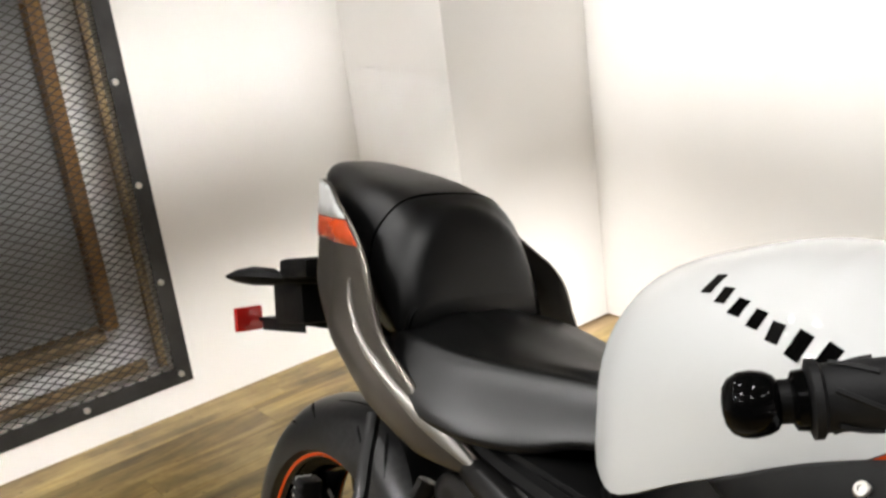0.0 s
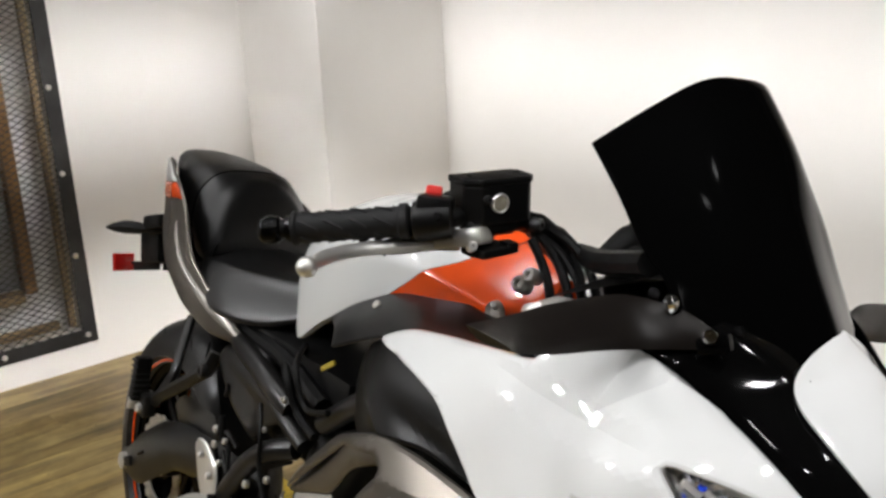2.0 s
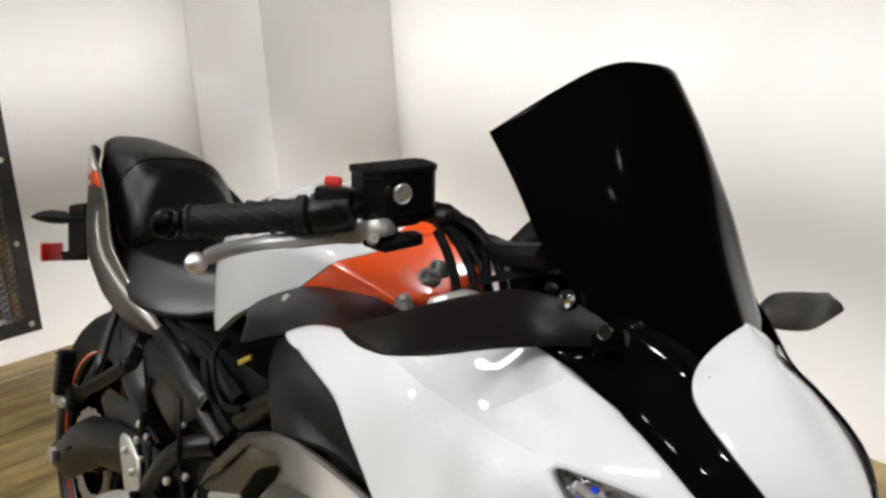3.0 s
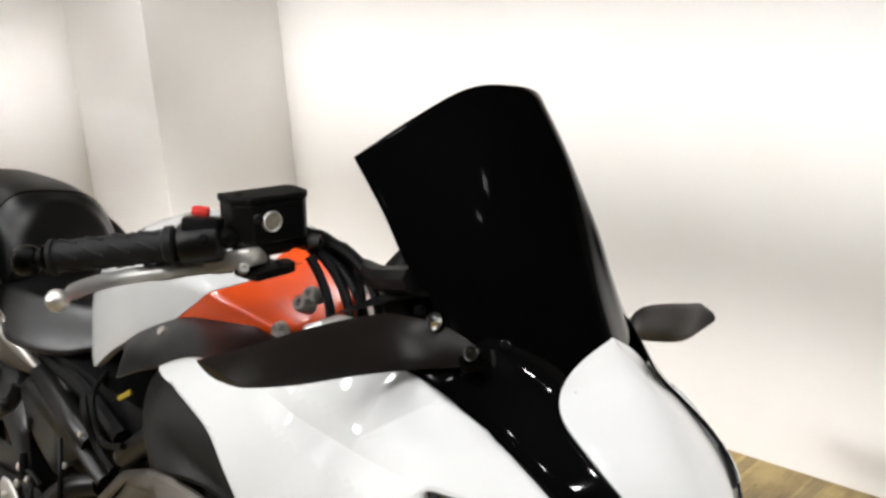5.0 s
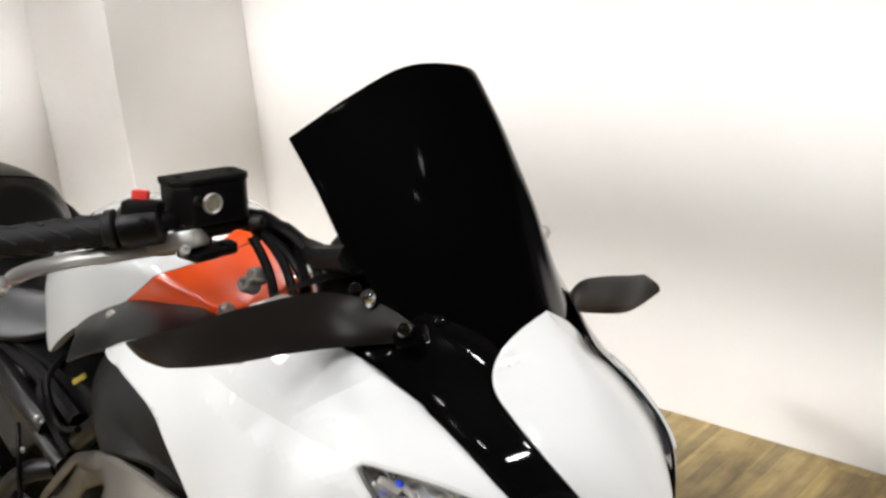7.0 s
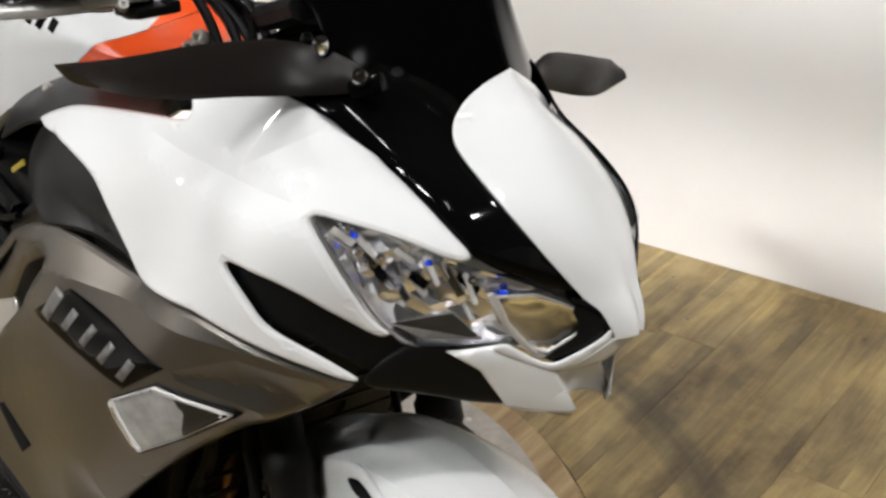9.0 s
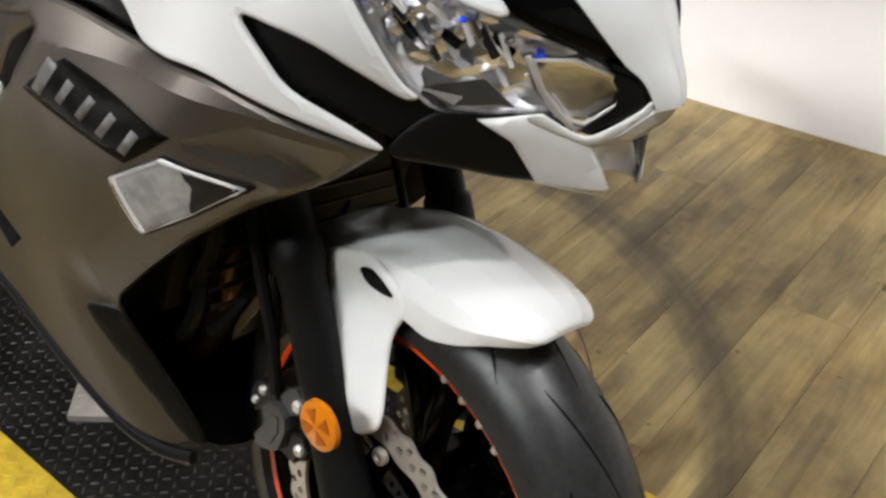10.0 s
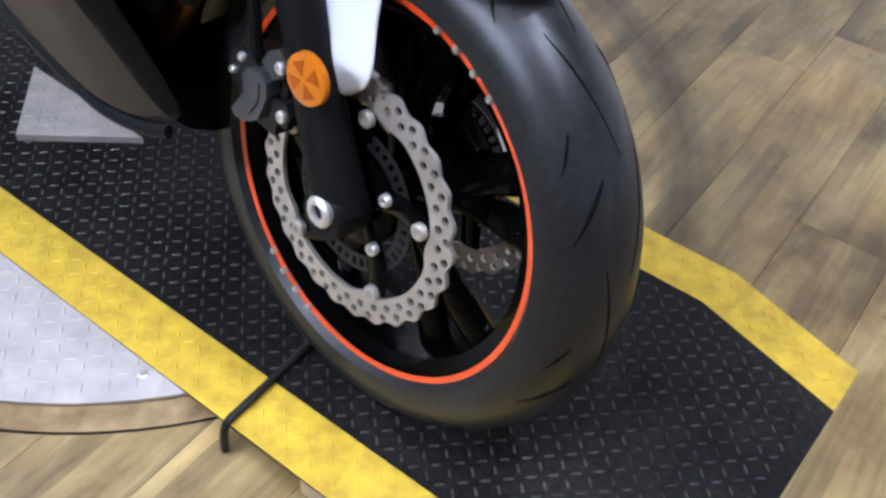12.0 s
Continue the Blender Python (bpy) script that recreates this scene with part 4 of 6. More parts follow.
hole = [(-.628, .623), (-.535, .690), (-.442, .759), (-.367, .775), (-.345, .768), (-.345, .757), (-.402, .697), (-.486, .640), (-.568, .573), (-.612, .600)]
LOWFOLD = [(-.60, .66), (-.50, .715), (-.40, .752), (-.289, .762), (-.184, .767), (-.035, .765), (.05, .75)]
fold_top = tilt(LOWFOLD, 0.32)
TIPFOLD = [(.037, .746), (-.058, .756), (-.130, .722)]
TIPSIDE = [(-.130, .722), (-.048, .698)]
tip_a, tip_b = ledge(TIPFOLD, 2.0, 1.0), ledge(TIPSIDE, 2.0, 1.0)


def tip_facet(x, z):
    """The facet between the turn signal and the cowl's front tip, which looks down."""
    return -0.55 * max(0.0, min(tip_a(x, z), tip_b(x, z)))


def roll_in(line, w, depth):
    """The skin bends inwards over the last w before the line."""
    def f(x, z):
        best = 9.0
        for (x1, z1), (x2, z2) in zip(line, line[1:]):
            dx, dz = x2 - x1, z2 - z1
            t = max(0, min(1, ((x - x1) * dx + (z - z1) * dz) / (dx * dx + dz * dz)))
            best = min(best, math.hypot(x - x1 - t * dx, z - z1 - t * dz))
        return -depth * max(0.0, 1 - best / w) ** 1.7
    return f


roll_up = roll_in([(-.02, .70), (-.086, .669), (-.162, .609), (-.216, .558), (-.291, .482)], .052, .020)
roll_low = roll_in([(-.291, .482), (-.262, .440), (-.228, .385), (-.196, .322)], .075, .022)
front_roll = lambda x, z: min(roll_up(x, z) * max(0.0, min(1.0, (.70 - z) / .04)), roll_low(x, z))
for side in (False, True):
    thick(part("lower_cowl", patch(low, skin, 0.0, (hole,), mirror=side, step=0.008, folds=(LOWFOLD[3:6], [(.01, .750), (-.058, .756), (-.130, .722)], [(-.128, .719), (-.050, .700)]), shape=lambda x, z: fold_top(x, z) + front_roll(x, z) + tip_facet(x, z)), GREY, bike, "matte bronze-grey lower cowl with an air opening", True, 8), 0.003)
    thick(part("duct_recess", patch([(-.635, .620), (-.540, .692), (-.444, .766), (-.365, .782), (-.338, .774), (-.350, .769), (-.422, .735), (-.486, .673), (-.618, .620)], skin, -0.010, mirror=side, lip=0.008), GREY, bike, "bronze-grey recess of the air opening"), 0.003)
    thick(part("duct_facet", patch([(-.622, .620), (-.486, .675), (-.480, .640), (-.566, .568)], skin, -0.014, mirror=side, lip=0.004), SILVER, bike, "pale silver facet in the air opening"), 0.003)
    thick(part("air_duct", patch([(-.64, .62), (-.40, .80), (-.32, .79), (-.33, .72), (-.50, .60), (-.60, .56)], skin, -0.045, mirror=side, lip=0), BLACK, bike, "black inside of the air opening"), 0.003)
    thick(part("cowl_vane", patch([(-.335, .470), (-.285, .483), (-.258, .440), (-.226, .385), (-.197, .330), (-.208, .320), (-.232, .345), (-.268, .395)], skin, 0.0025, mirror=side, lip=.006, drop=.003, shape=front_roll), SATIN, bike, "black vane on the cowl's front edge"), 0.002)
    # the dark gap below the cowl, drawn as an added black tube
    part("belly_gap", tube([(x, y if not side else -y, z) for x, y, z in [tuple(on_skin(*p, -.004)) for p in ((-.62, .440), (-.50, .404), (-.398, .362), (-.300, .316), (-.240, .306), (-.200, .314))]], .008, 30, 8), BLACK, bike, "black tube drawn for the dark gap along the cowl's lower edge")
    # no opening here: the slot's dark inside is a flat black patch
    thick(part("cowl_slot", patch([(-.545, .512), (-.525, .523), (-.453, .496), (-.486, .470)], skin, 0.0015, mirror=side, lip=.003, drop=.001, rounded=False), GLOSSGROOVE, bike, "flat black patch drawn as a slot in the lower cowl"), 0.001)
    plate = [(-.366, .703), (-.290, .753), (-.130, .726), (-.190, .684)]
    thick(part("badge", patch(plate, skin, 0.0022, mirror=side, drop=0.001, lip=0.003, rounded=False), GLOSSBLACK, bike, "gloss black badge panel"), 0.0015)
    # plain slanted bars in place of the badge's writing
    for i in range(5):
        x0, z0 = -.318 + i * .034, .728 - i * .0055
        wv, hv = (0.022, .034) if i == 0 else (.015, .022)
        bar = [(x0 - wv * .5 - hv * .35, z0 - hv * .5), (x0 + wv * .2 - hv * .35, z0 - hv * .62), (x0 + wv * .5 + hv * .3, z0 + hv * .45), (x0 - wv * .2 + hv * .3, z0 + hv * .6)]
        thick(part("badge_bar", patch(bar, skin, 0.0027, mirror=side, drop=0, lip=0, step=0.008, rounded=False), GREYLETTER, bike, "grey badge bar"), 0.0008)
    # turn signal lens in the cowl
    sig_a, sig_b = ledge([(-.140, .700), (-.165, .630)], 2.0, 1.0), ledge([(-.140, .700), (-.075, .660)], 2.0, 1.0)
    mk = [(-.204, .668), (-.140, .705), (-.072, .693), (-.126, .652), (-.187, .612)]
    sig = thick(part("turn_signal", patch(inset(mk, 1.08), skin, 0.0035, mirror=side, drop=0.002, rounded=False), BLACK, bike, "turn signal set in the lower cowl"), 0.002)
    thick(part("signal_rim", patch(mk, skin, 0.0065, (inset(mk, 0.90),), mirror=side, drop=0.001, rounded=False), FROSTED, sig, "pale frosted rim"), 0.002)
    thick(part("signal_reflector", patch(inset(mk, 0.92), skin, 0.005, mirror=side, drop=0, lip=0, rounded=False, shape=lambda x, z: -0.06 * max(0.0, sig_a(x, z)) - 0.10 * max(0.0, sig_b(x, z))), SIGNALBACK, sig, "dull silver reflector"), 0.001)
    ln = thick(part("signal_lens", patch(inset(mk, 0.97), skin, 0.0125, mirror=side, drop=0.003, step=0.008, rounded=False), LENS, sig, "clear lens"), 0.002)
    ln.visible_shadow = False

# --- tank
stations = [(-.853, .935, .075, .830), (-.846, .963, .098, .808), (-.825, .985, .114, .790), (-.780, 1.006, .136, .790), (-.700, 1.032, .152, .836), (-.640, 1.040, .154, .868), (-.600, 1.044, .153, .888), (-.520, 1.034, .140, .914), (-.450, 1.004, .126, .922), (-.380, .966, .100, .915), (-.345, .945, .080, .910)]
rows = []
for p, q in zip(curve([(a, b, c) for a, b, c, d in stations], 40), curve([(a, d, 0) for a, b, c, d in stations], 40)):
    x, zt, w, zb = p.x, p.y, p.z, q.y
    h = zt - zb
    k = max(0.0, min(1.0, (x + .60) / .13))
    hump = .045 * max(0.0, min(1.0, (x + .56) / .14))
    half = [(-w * .86, zb), (-w * .955, zb + .004), (-w * .985, zb + .28 * h), (-w, zb + (.45 - .05 * k) * h), (-w * .93, zb + (.66 - .18 * k) * h), (-w * .70, zb + (.86 - .24 * k) * h + .15 * hump), (-w * .38, zb + (.965 - .10 * k) * h + .6 * hump), (0, zt + hump)]
    prof = half + [(-y, z) for y, z in half[-2::-1]]
    rows.append(curve([(x, y, z) for y, z in prof], 33))
tank_all = grid_bm(rows, False, False, True)


def cut(bm, co, no, keep_positive):
    b = bm.copy()
    bmesh.ops.bisect_plane(b, geom=b.verts[:] + b.edges[:] + b.faces[:], plane_co=co, plane_no=no, clear_inner=keep_positive, clear_outer=not keep_positive)
    return b


seam_co, seam_no = V(-.532, 0, .926), V(.60, 0, -.80).normalized()
white_all = cut(tank_all, seam_co, seam_no, False)
top_co, top_no = V(-.455, 0, 1.0), V(1, 0, 0)
part("tank", cut(white_all, top_co, top_no, False), WHITE, bike, "pearl white fuel tank")
part("tank_front", cut(white_all, top_co, top_no, True), ORANGE, bike, "orange top of the tank front cover")
white_all.free()
part("tank_front", cut(tank_all, seam_co + seam_no * 0.001, seam_no, True), ORANGE, bike, "orange tank front cover")
tank_tree = BVHTree.FromBMesh(tank_all)
tank_all.free()
# plain dark bars where the maker's name stands
for sg in (-1, 1):
    for i in range(8):
        x, z = -.716 + i * .0225, .996 - i * .0032
        hit, nrm, *_ = tank_tree.ray_cast(V(x, sg * .5, z), V(0, -sg, 0))
        m = Matrix.Translation(hit) @ V(0, 0, 1).rotation_difference(nrm).to_matrix().to_4x4() @ Matrix.Rotation(radians(sg * 10), 4, "Z")
        part("tank_bar", box((.0125, .022 if i in (0, 5, 6) else .016, .0016), m, 0.0004), GLOSSBLACK, bike, "plain black bar of the tank lettering", False)
# filler cap
cap = part("fuel_cap", lathe(((0.001, 0.010), (.030, 0.010), (.034, 0.006), (.036, -0.004), (0.001, -0.004)), 32, pose(-.585, 0, 1.040, 94)), BLACK, bike, "black filler cap")
part("cap_ring", lathe(((.036, -.004), (.044, -.002), (.046, -.006), (.036, -.008)), 32, pose(-.585, 0, 1.046, 94), True), BLACK, cap)

for x, y, z, rr in ((-.330, -.100, .978, .010), (-.314, -.100, .992, .009)):
    part("tank_bolt", bolt(rr, .016, (x, y, z), (.2, -1, .3), 14), SILVER, bike, "silver tank mounting bolt")
part("tank_socket", lathe([(.001, -.002), (.0095, -.002), (.0135, .003), (.0155, -.004), (.001, -.006)], 18, pose(-.372, -.104, .935) @ Matrix.Rotation(radians(180), 4, "Z")), SILVER, bike, "silver bolt socket")
part("hose_end", rings([(-.290, -.105, .958), (-.262, -.105, .968), (-.240, -.102, .972)], [.013, .0145, .011], 14), SILVER, bike, "pale hose end")

# --- grey-black trim between tank and cowl
for s in (1, -1):
    tt = [(-.668, -.146, .852), (-.645, -.149, .866), (-.615, -.148, .884), (-.575, -.142, .904), (-.531, -.130, .924), (-.470, -.118, .933), (-.425, -.106, .938), (-.405, -.110, .934), (-.36, -.105, .930)]
    tm = [(-.640, -.156, .846), (-.618, -.170, .854), (-.590, -.182, .863), (-.550, -.186, .880), (-.490, -.183, .907), (-.43, -.174, .915), (-.37, -.16, .916), (-.31, -.15, .915)]
    tb = [(-.608, -.168, .838), (-.588, -.188, .838), (-.565, -.205, .842), (-.535, -.213, .853), (-.455, -.222, .885), (-.385, -.215, .905), (-.30, -.19, .912), (-.20, -.17, .92)]
    if s < 0:
        tt, tm, tb = mirr(tt), mirr(tm), mirr(tb)
    thick(part("tank_trim", outward(loft([tt, tm, tb], 36, 7), V(0, -s, .5)), SATIN, bike, "satin grey-black tank side trim"), 0.003)
    part("trim_bolt", bolt(0.006, 0.004, (-.529, -.166 * s, .906), (0, -s, .6), 12), BOLT, bike, "silver bolt")
    part("trim_bolt", bolt(0.005, 0.005, (-.367, -.108 * s, .945), (0.3, -s, .6), 12), ALLOY, bike, "silver bolt")

# --- rider seat, pillion seat


def cushion(stations, n, prof):
    rows = []
    st = [curve([(s[0], s[i], 0) for s in stations], n) for i in range(1, len(stations[0]))]
    for k in range(n):
        x = st[0][k].x
        rows.append(curve([(x, y, z) for y, z in prof(*[c[k].y for c in st])], 45))
    return grid_bm(rows, False, False, True)


def pill_prof(w, zt, zs, zb):
    half = [(-w * .90, zb), (-w * .99, (zb + zs) / 2), (-w * .985, zs - .004), (-w * .90, zs + (zt - zs) * .42), (-w * .58, zt - (zt - zs) * .10), (0, zt)]
    return half + [(-y, z) for y, z in half[-2::-1]]


def seat_prof(w, zt, zs, zb, k):
    half = [(-w * .95, zb), (-w, zb + .008), (-w * (k * .5 + .55), zb * .55 + zs * .45), (-w * (k + .07), zs - .016), (-w * (k + .01), zs - .003), (-w * (k - .06), zs + .002), (-w * (k - .18), zs + .004), (-w * .30, zt), (0, zt - .001)]
    return half + [(-y, z) for y, z in half[-2::-1]]


def seam(stations, x, prof, scale, n=37):
    """A line over a cushion at station x."""
    st = sorted(stations)
    xs = [s[0] for s in st]
    vals = [float(np.interp(x, xs, [s[i] for s in st])) for i in range(1, 5)]
    return [(x, p.y * scale, p.z + .001) for p in curve([(x, y, z) for y, z in prof(*vals)], n)]


rider = [(-1.215, .115, .850, .832, .800, .80), (-1.180, .136, .850, .832, .785, .80), (-1.120, .144, .845, .833, .765, .79), (-1.050, .141, .843, .834, .756, .72), (-.990, .126, .843, .836, .756, .64), (-.940, .100, .846, .838, .762, .60), (-.900, .076, .852, .840, .778, .60), (-.850, .058, .860, .842, .790, .60)]
part("rider_seat", cushion(rider, 30, seat_prof), VINYL, bike, "black vinyl rider seat", True, 60)
pill = [(-1.170, .100, .866, .845, .810), (-1.182, .110, .905, .850, .810), (-1.203, .113, .950, .868, .820), (-1.235, .115, .978, .905, .830), (-1.280, .106, .990, .932, .850), (-1.340, .097, .996, .952, .880), (-1.420, .069, 1.000, .968, .910), (-1.480, .054, .998, .975, .930), (-1.520, .030, .988, .970, .950), (-1.533, .012, .978, .967, .955)]
pad = cushion(pill, 80, pill_prof)
# the raised round pad on the seat's front face
for v in pad.verts:
    if v.co.x > -1.30:
        d = math.hypot(v.co.y / .094, (v.co.z - .872) / .104)
        k = max(0.0, min(1.0, (1.06 - d) / .13))
        v.co += V(.80, 0, .35) * (.0075 * k * k * (3 - 2 * k))
pseat = part("pillion_seat", pad, VINYL, bike, "black vinyl pillion seat", True, 60)
part("seat_seam", rings(seam(pill, -1.252, pill_prof, 1.0)[3:-3], .0026, 6), GLOSSBLACK, pseat, "stitched seam")
# shade between the seats, put in as a black strip
part("seat_gap", rings(seam(pill, -1.172, pill_prof, 1.0)[4:-4], .0045, 6), BLACK, pseat, "black strip drawn for the shaded gap between the seats")

# --- tail
TAILX = ((-1.56, .02), (-1.45, .070), (-1.38, .112), (-1.28, .140), (-1.18, .146), (-1.08, .132), (-.99, .104), (-.9, .09))


def tail_skin(x, z):
    for (x0, y0), (x1, y1) in zip(TAILX, TAILX[1:]):
        if x <= x1:
            k = max(0, (x - x0) / (x1 - x0))
            return -(y0 + (y1 - y0) * k) - .22 * max(0, .9 - z - .1) * 0.3
    return -.09


tail_out = [(-1.452, .972), (-1.425, .937), (-1.408, .893), (-1.375, .840), (-1.278, .792), (-1.145, .735), (-1.078, .715), (-.990, .713), (-.982, .724), (-1.015, .746), (-1.057, .773), (-1.114, .802), (-1.157, .831), (-1.176, .868),
            (-1.193, .905), (-1.218, .934), (-1.26, .964), (-1.325, .990), (-1.40, .988)]
tail_left = tail_out[:11] + [(-1.112, .795), (-1.148, .838), (-1.166, .866), (-1.200, .892), (-1.231, .902), (-1.29, .925), (-1.40, .96)]
for side in (False, True):
    tl = thick(part("tail_cowl", patch(tail_left if side else tail_out, tail_skin, 0.004, mirror=side, shape=crease((-1.37, .85), (-1.0, .72), 0.016, 0.005)), GREY, bike, "matte bronze-grey tail cowl"), 0.003)
    if not side:
        thick(part("tail_stripe", patch([(-1.449, .970), (-1.43, .938), (-1.364, .944), (-1.252, .957), (-1.262, .962), (-1.325, .987), (-1.40, .985)], tail_skin, 0.0062, mirror=side, lip=0, drop=0, rounded=False), WHITE, tl, "white stripe"), 0.001)
        thick(part("tail_stripe", patch([(-1.43, .936), (-1.415, .905), (-1.358, .915), (-1.220, .929), (-1.223, .933), (-1.254, .955), (-1.364, .942)], tail_skin, 0.0062, mirror=side, lip=0, drop=0, rounded=False), ORANGE, tl, "orange stripe"), 0.001)
    thick(part("tail_blade", patch([(-1.237, .895), (-1.240, .859), (-1.207, .816), (-1.13, .774), (-1.06, .742), (-.988, .717), (-.985, .724), (-1.039, .758), (-1.132, .791), (-1.207, .832), (-1.226, .862)], tail_skin, 0.0095, mirror=side, lip=0.006, drop=0.005, step=0.008), BLADE, tl, "dull silver lower blade"), 0.002)
part("tail_center", loft([[(-1.40, -.085, .955), (-1.47, -.05, .965), (-1.53, 0, .968), (-1.47, .05, .965), (-1.40, .085, .955)], [(-1.36, -.10, .86), (-1.45, -.06, .87), (-1.51, 0, .88), (-1.45, .06, .87), (-1.36, .10, .86)], [(-1.25, -.10, .80), (-1.33, -.07, .80), (-1.38, 0, .80), (-1.33, .07, .80), (-1.25, .10, .80)]], 20, 6), GREY, bike, "bronze-grey tail end")
part("tail_light", box((.05, .09, .035), pose(-1.475, 0, .905, 0, 25), 0.008), RED, bike, "red tail light lens")
# plate holder
ph = part("plate_bracket", slab([(0, -.035), (.15, -.035), (.175, -.02), (.175, .02), (.15, .035), (0, .035)], .006, pose(-1.690, -.02, .712, 0, -13, 0), holes=([(.03, -.012), (.06, -.012), (.06, -.004), (.03, -.004)],), step=.03), BLACK, bike, "black number plate bracket", False)
part("bracket_web", box((.15, .004, .020), pose(-1.60, -.054, .722, 0, -13), 0.001), BLACK, ph)
part("bracket_web", box((.15, .004, .020), pose(-1.60, .014, .722, 0, -13), 0.001), BLACK, ph)
part("bracket_arm", tube([(-1.535, -.02, .742), (-1.51, -.02, .79), (-1.40, -.005, .84)], .022, 10, 8), BLACK, ph)
part("holder_body", box((.10, .07, .075), pose(-1.560, -.035, .775, 0, -13), 0.008), BLACK, ph)
part("holder_top", box((.09, .09, .030), pose(-1.50, -.05, .838, 0, -13), 0.010), BLACK, ph)
part("rear_reflector", box((.010, .050, .040), pose(-1.698, -.070, .709, 0, -13, 8), 0.003), RED, ph, "red rear reflector")
for s in (1, -1):
    st = part("rear_signal", rings([(-1.632, -.138 * s, .800), (-1.615, -.128 * s, .804), (-1.585, -.115 * s, .810), (-1.548, -.098 * s, .815), (-1.535, -.088 * s, .815)], [.003, .010, .0145, .013, .007], 8), BLACK, bike, "black rear turn signal")
    part("signal_stalk", tube([(-1.54, -.092 * s, .815), (-1.50, -.06 * s, .82), (-1.46, -.03 * s, .83)], .008, 10, 8), BLACK, st)

# --- front wheel
def tyre(cx, cz, R, hw, rim, parent_bm=None):
    prof = []
    for k in range(17):
        a = radians(-100 + 200 * k / 16)
        prof.append((R - hw * 0.92 + hw * 0.92 * math.cos(a) * 1.0, hw * math.sin(a)))
    prof = [(rim - .004, -hw * .70), (rim + .004, -hw * .80)] + [p for p in prof if p[0] > rim + .006] + [(rim + .004, hw * .80), (rim - .004, hw * .70)]
    return lathe(prof, 96, pose(cx, 0, cz))


def grooves(cx, cz, R, hw, n, parent, steer):
    """Curved tread cuts, laid on the rubber as black strips that hold the cuts' shade."""
    rr = hw * 0.92
    for i in range(n):
        for s in (1, -1):
            a0 = 2 * math.pi * (i + (0.5 if s > 0 else 0)) / n
            for lo, hi, sweep, wdt, at in ((27, 3, -.42, .0066, 0), (26, 58, -.20, .0060, .42), (45, 60, -.13, .0050, -.16)):
                bm = bmesh.new()
                row = []
                for k in range(10):
                    t = k / 9
                    b = radians(lo + (hi - lo) * t)
                    a = a0 + sweep * (t - .5) + at
                    rad, y = R - rr + (rr + .0004) * math.cos(b), s * (hw + .0004) * math.sin(b)
                    w = wdt * (0.35 + 1.3 * math.sin(math.pi * min(1, t + .12)))
                    c = V(math.cos(a) * rad, y, math.sin(a) * rad)
                    tg = V(-math.sin(a), 0, math.cos(a)) * (w / 2)
                    row.append([c - tg, c + tg])
                bm = grid_bm(row, bm=bm)
                bm.transform(pose(cx, 0, cz))
                (steered if steer else set_over)(bm)
                thick(part("tread_groove", outward(bm, V(0, s, 0)), GLOSSGROOVE, parent), 0.001)


REAR_Y = .042


def set_over(bm):
    """The rear wheel's own line, beside the frame's."""
    bm.transform(Matrix.Translation((0, REAR_Y, 0)))
    return bm


def wheel(name, cx, cz, R, hw, rimr, label, steer):
    fix = steered if steer else set_over
    m = pose(cx, 0, cz)
    w = part(name, fix(lathe([(rimr - .018, -.040), (rimr - .006, -.046), (rimr + .006, -.050), (rimr + .008, -.046), (rimr - .004, -.040), (rimr - .012, 0), (rimr - .004, .040), (rimr + .008, .046), (rimr + .006, .050), (rimr - .006, .046), (rimr - .018, .040), (rimr - .026, 0)], 96, m, True)), WHEELBLACK, bike, label)
    part("tyre", fix(tyre(cx, cz, R, hw, rimr)), RUBBER, w, "black rubber tyre with curved grooves")
    grooves(cx, cz, R, hw, 8, w, steer)
    yo = max(.050, hw * .80 + .001)
    for s in (-1, 1):
        part("rim_stripe", fix(lathe([(rimr - .001, s * (yo + .0005)), (rimr + .0065, s * (yo + .0018)), (rimr + .0075, s * yo), (rimr, s * (yo - .001))], 96, m, True)), ORANGE, w, "orange rim stripe")
    part("hub", fix(lathe([(.014, -.075), (.034, -.075), (.036, -.045), (.030, -.02), (.030, .02), (.036, .045), (.034, .075), (.014, .075)], 32, m, True)), WHEELBLACK, w)
    for i in range(5):
        for d in (-1, 1):
            a = 2 * math.pi * i / 5 + .35
            b = a + d * .20
            p = [(.030 * math.cos(a), 0, .030 * math.sin(a)), (.10 * math.cos(a + d * .10), 0, .10 * math.sin(a + d * .10)), ((rimr - .022) * math.cos(b), 0, (rimr - .022) * math.sin(b))]
            bm = rings(curve(p, 10), [(.016, .024)] * 3 + [(.013, .019)] * 4 + [(.015, .024)] * 3, 8, True, (0, 1, 0))
            bm.transform(m)
            part("spoke", fix(bm), WHEELBLACK, w)
    return w


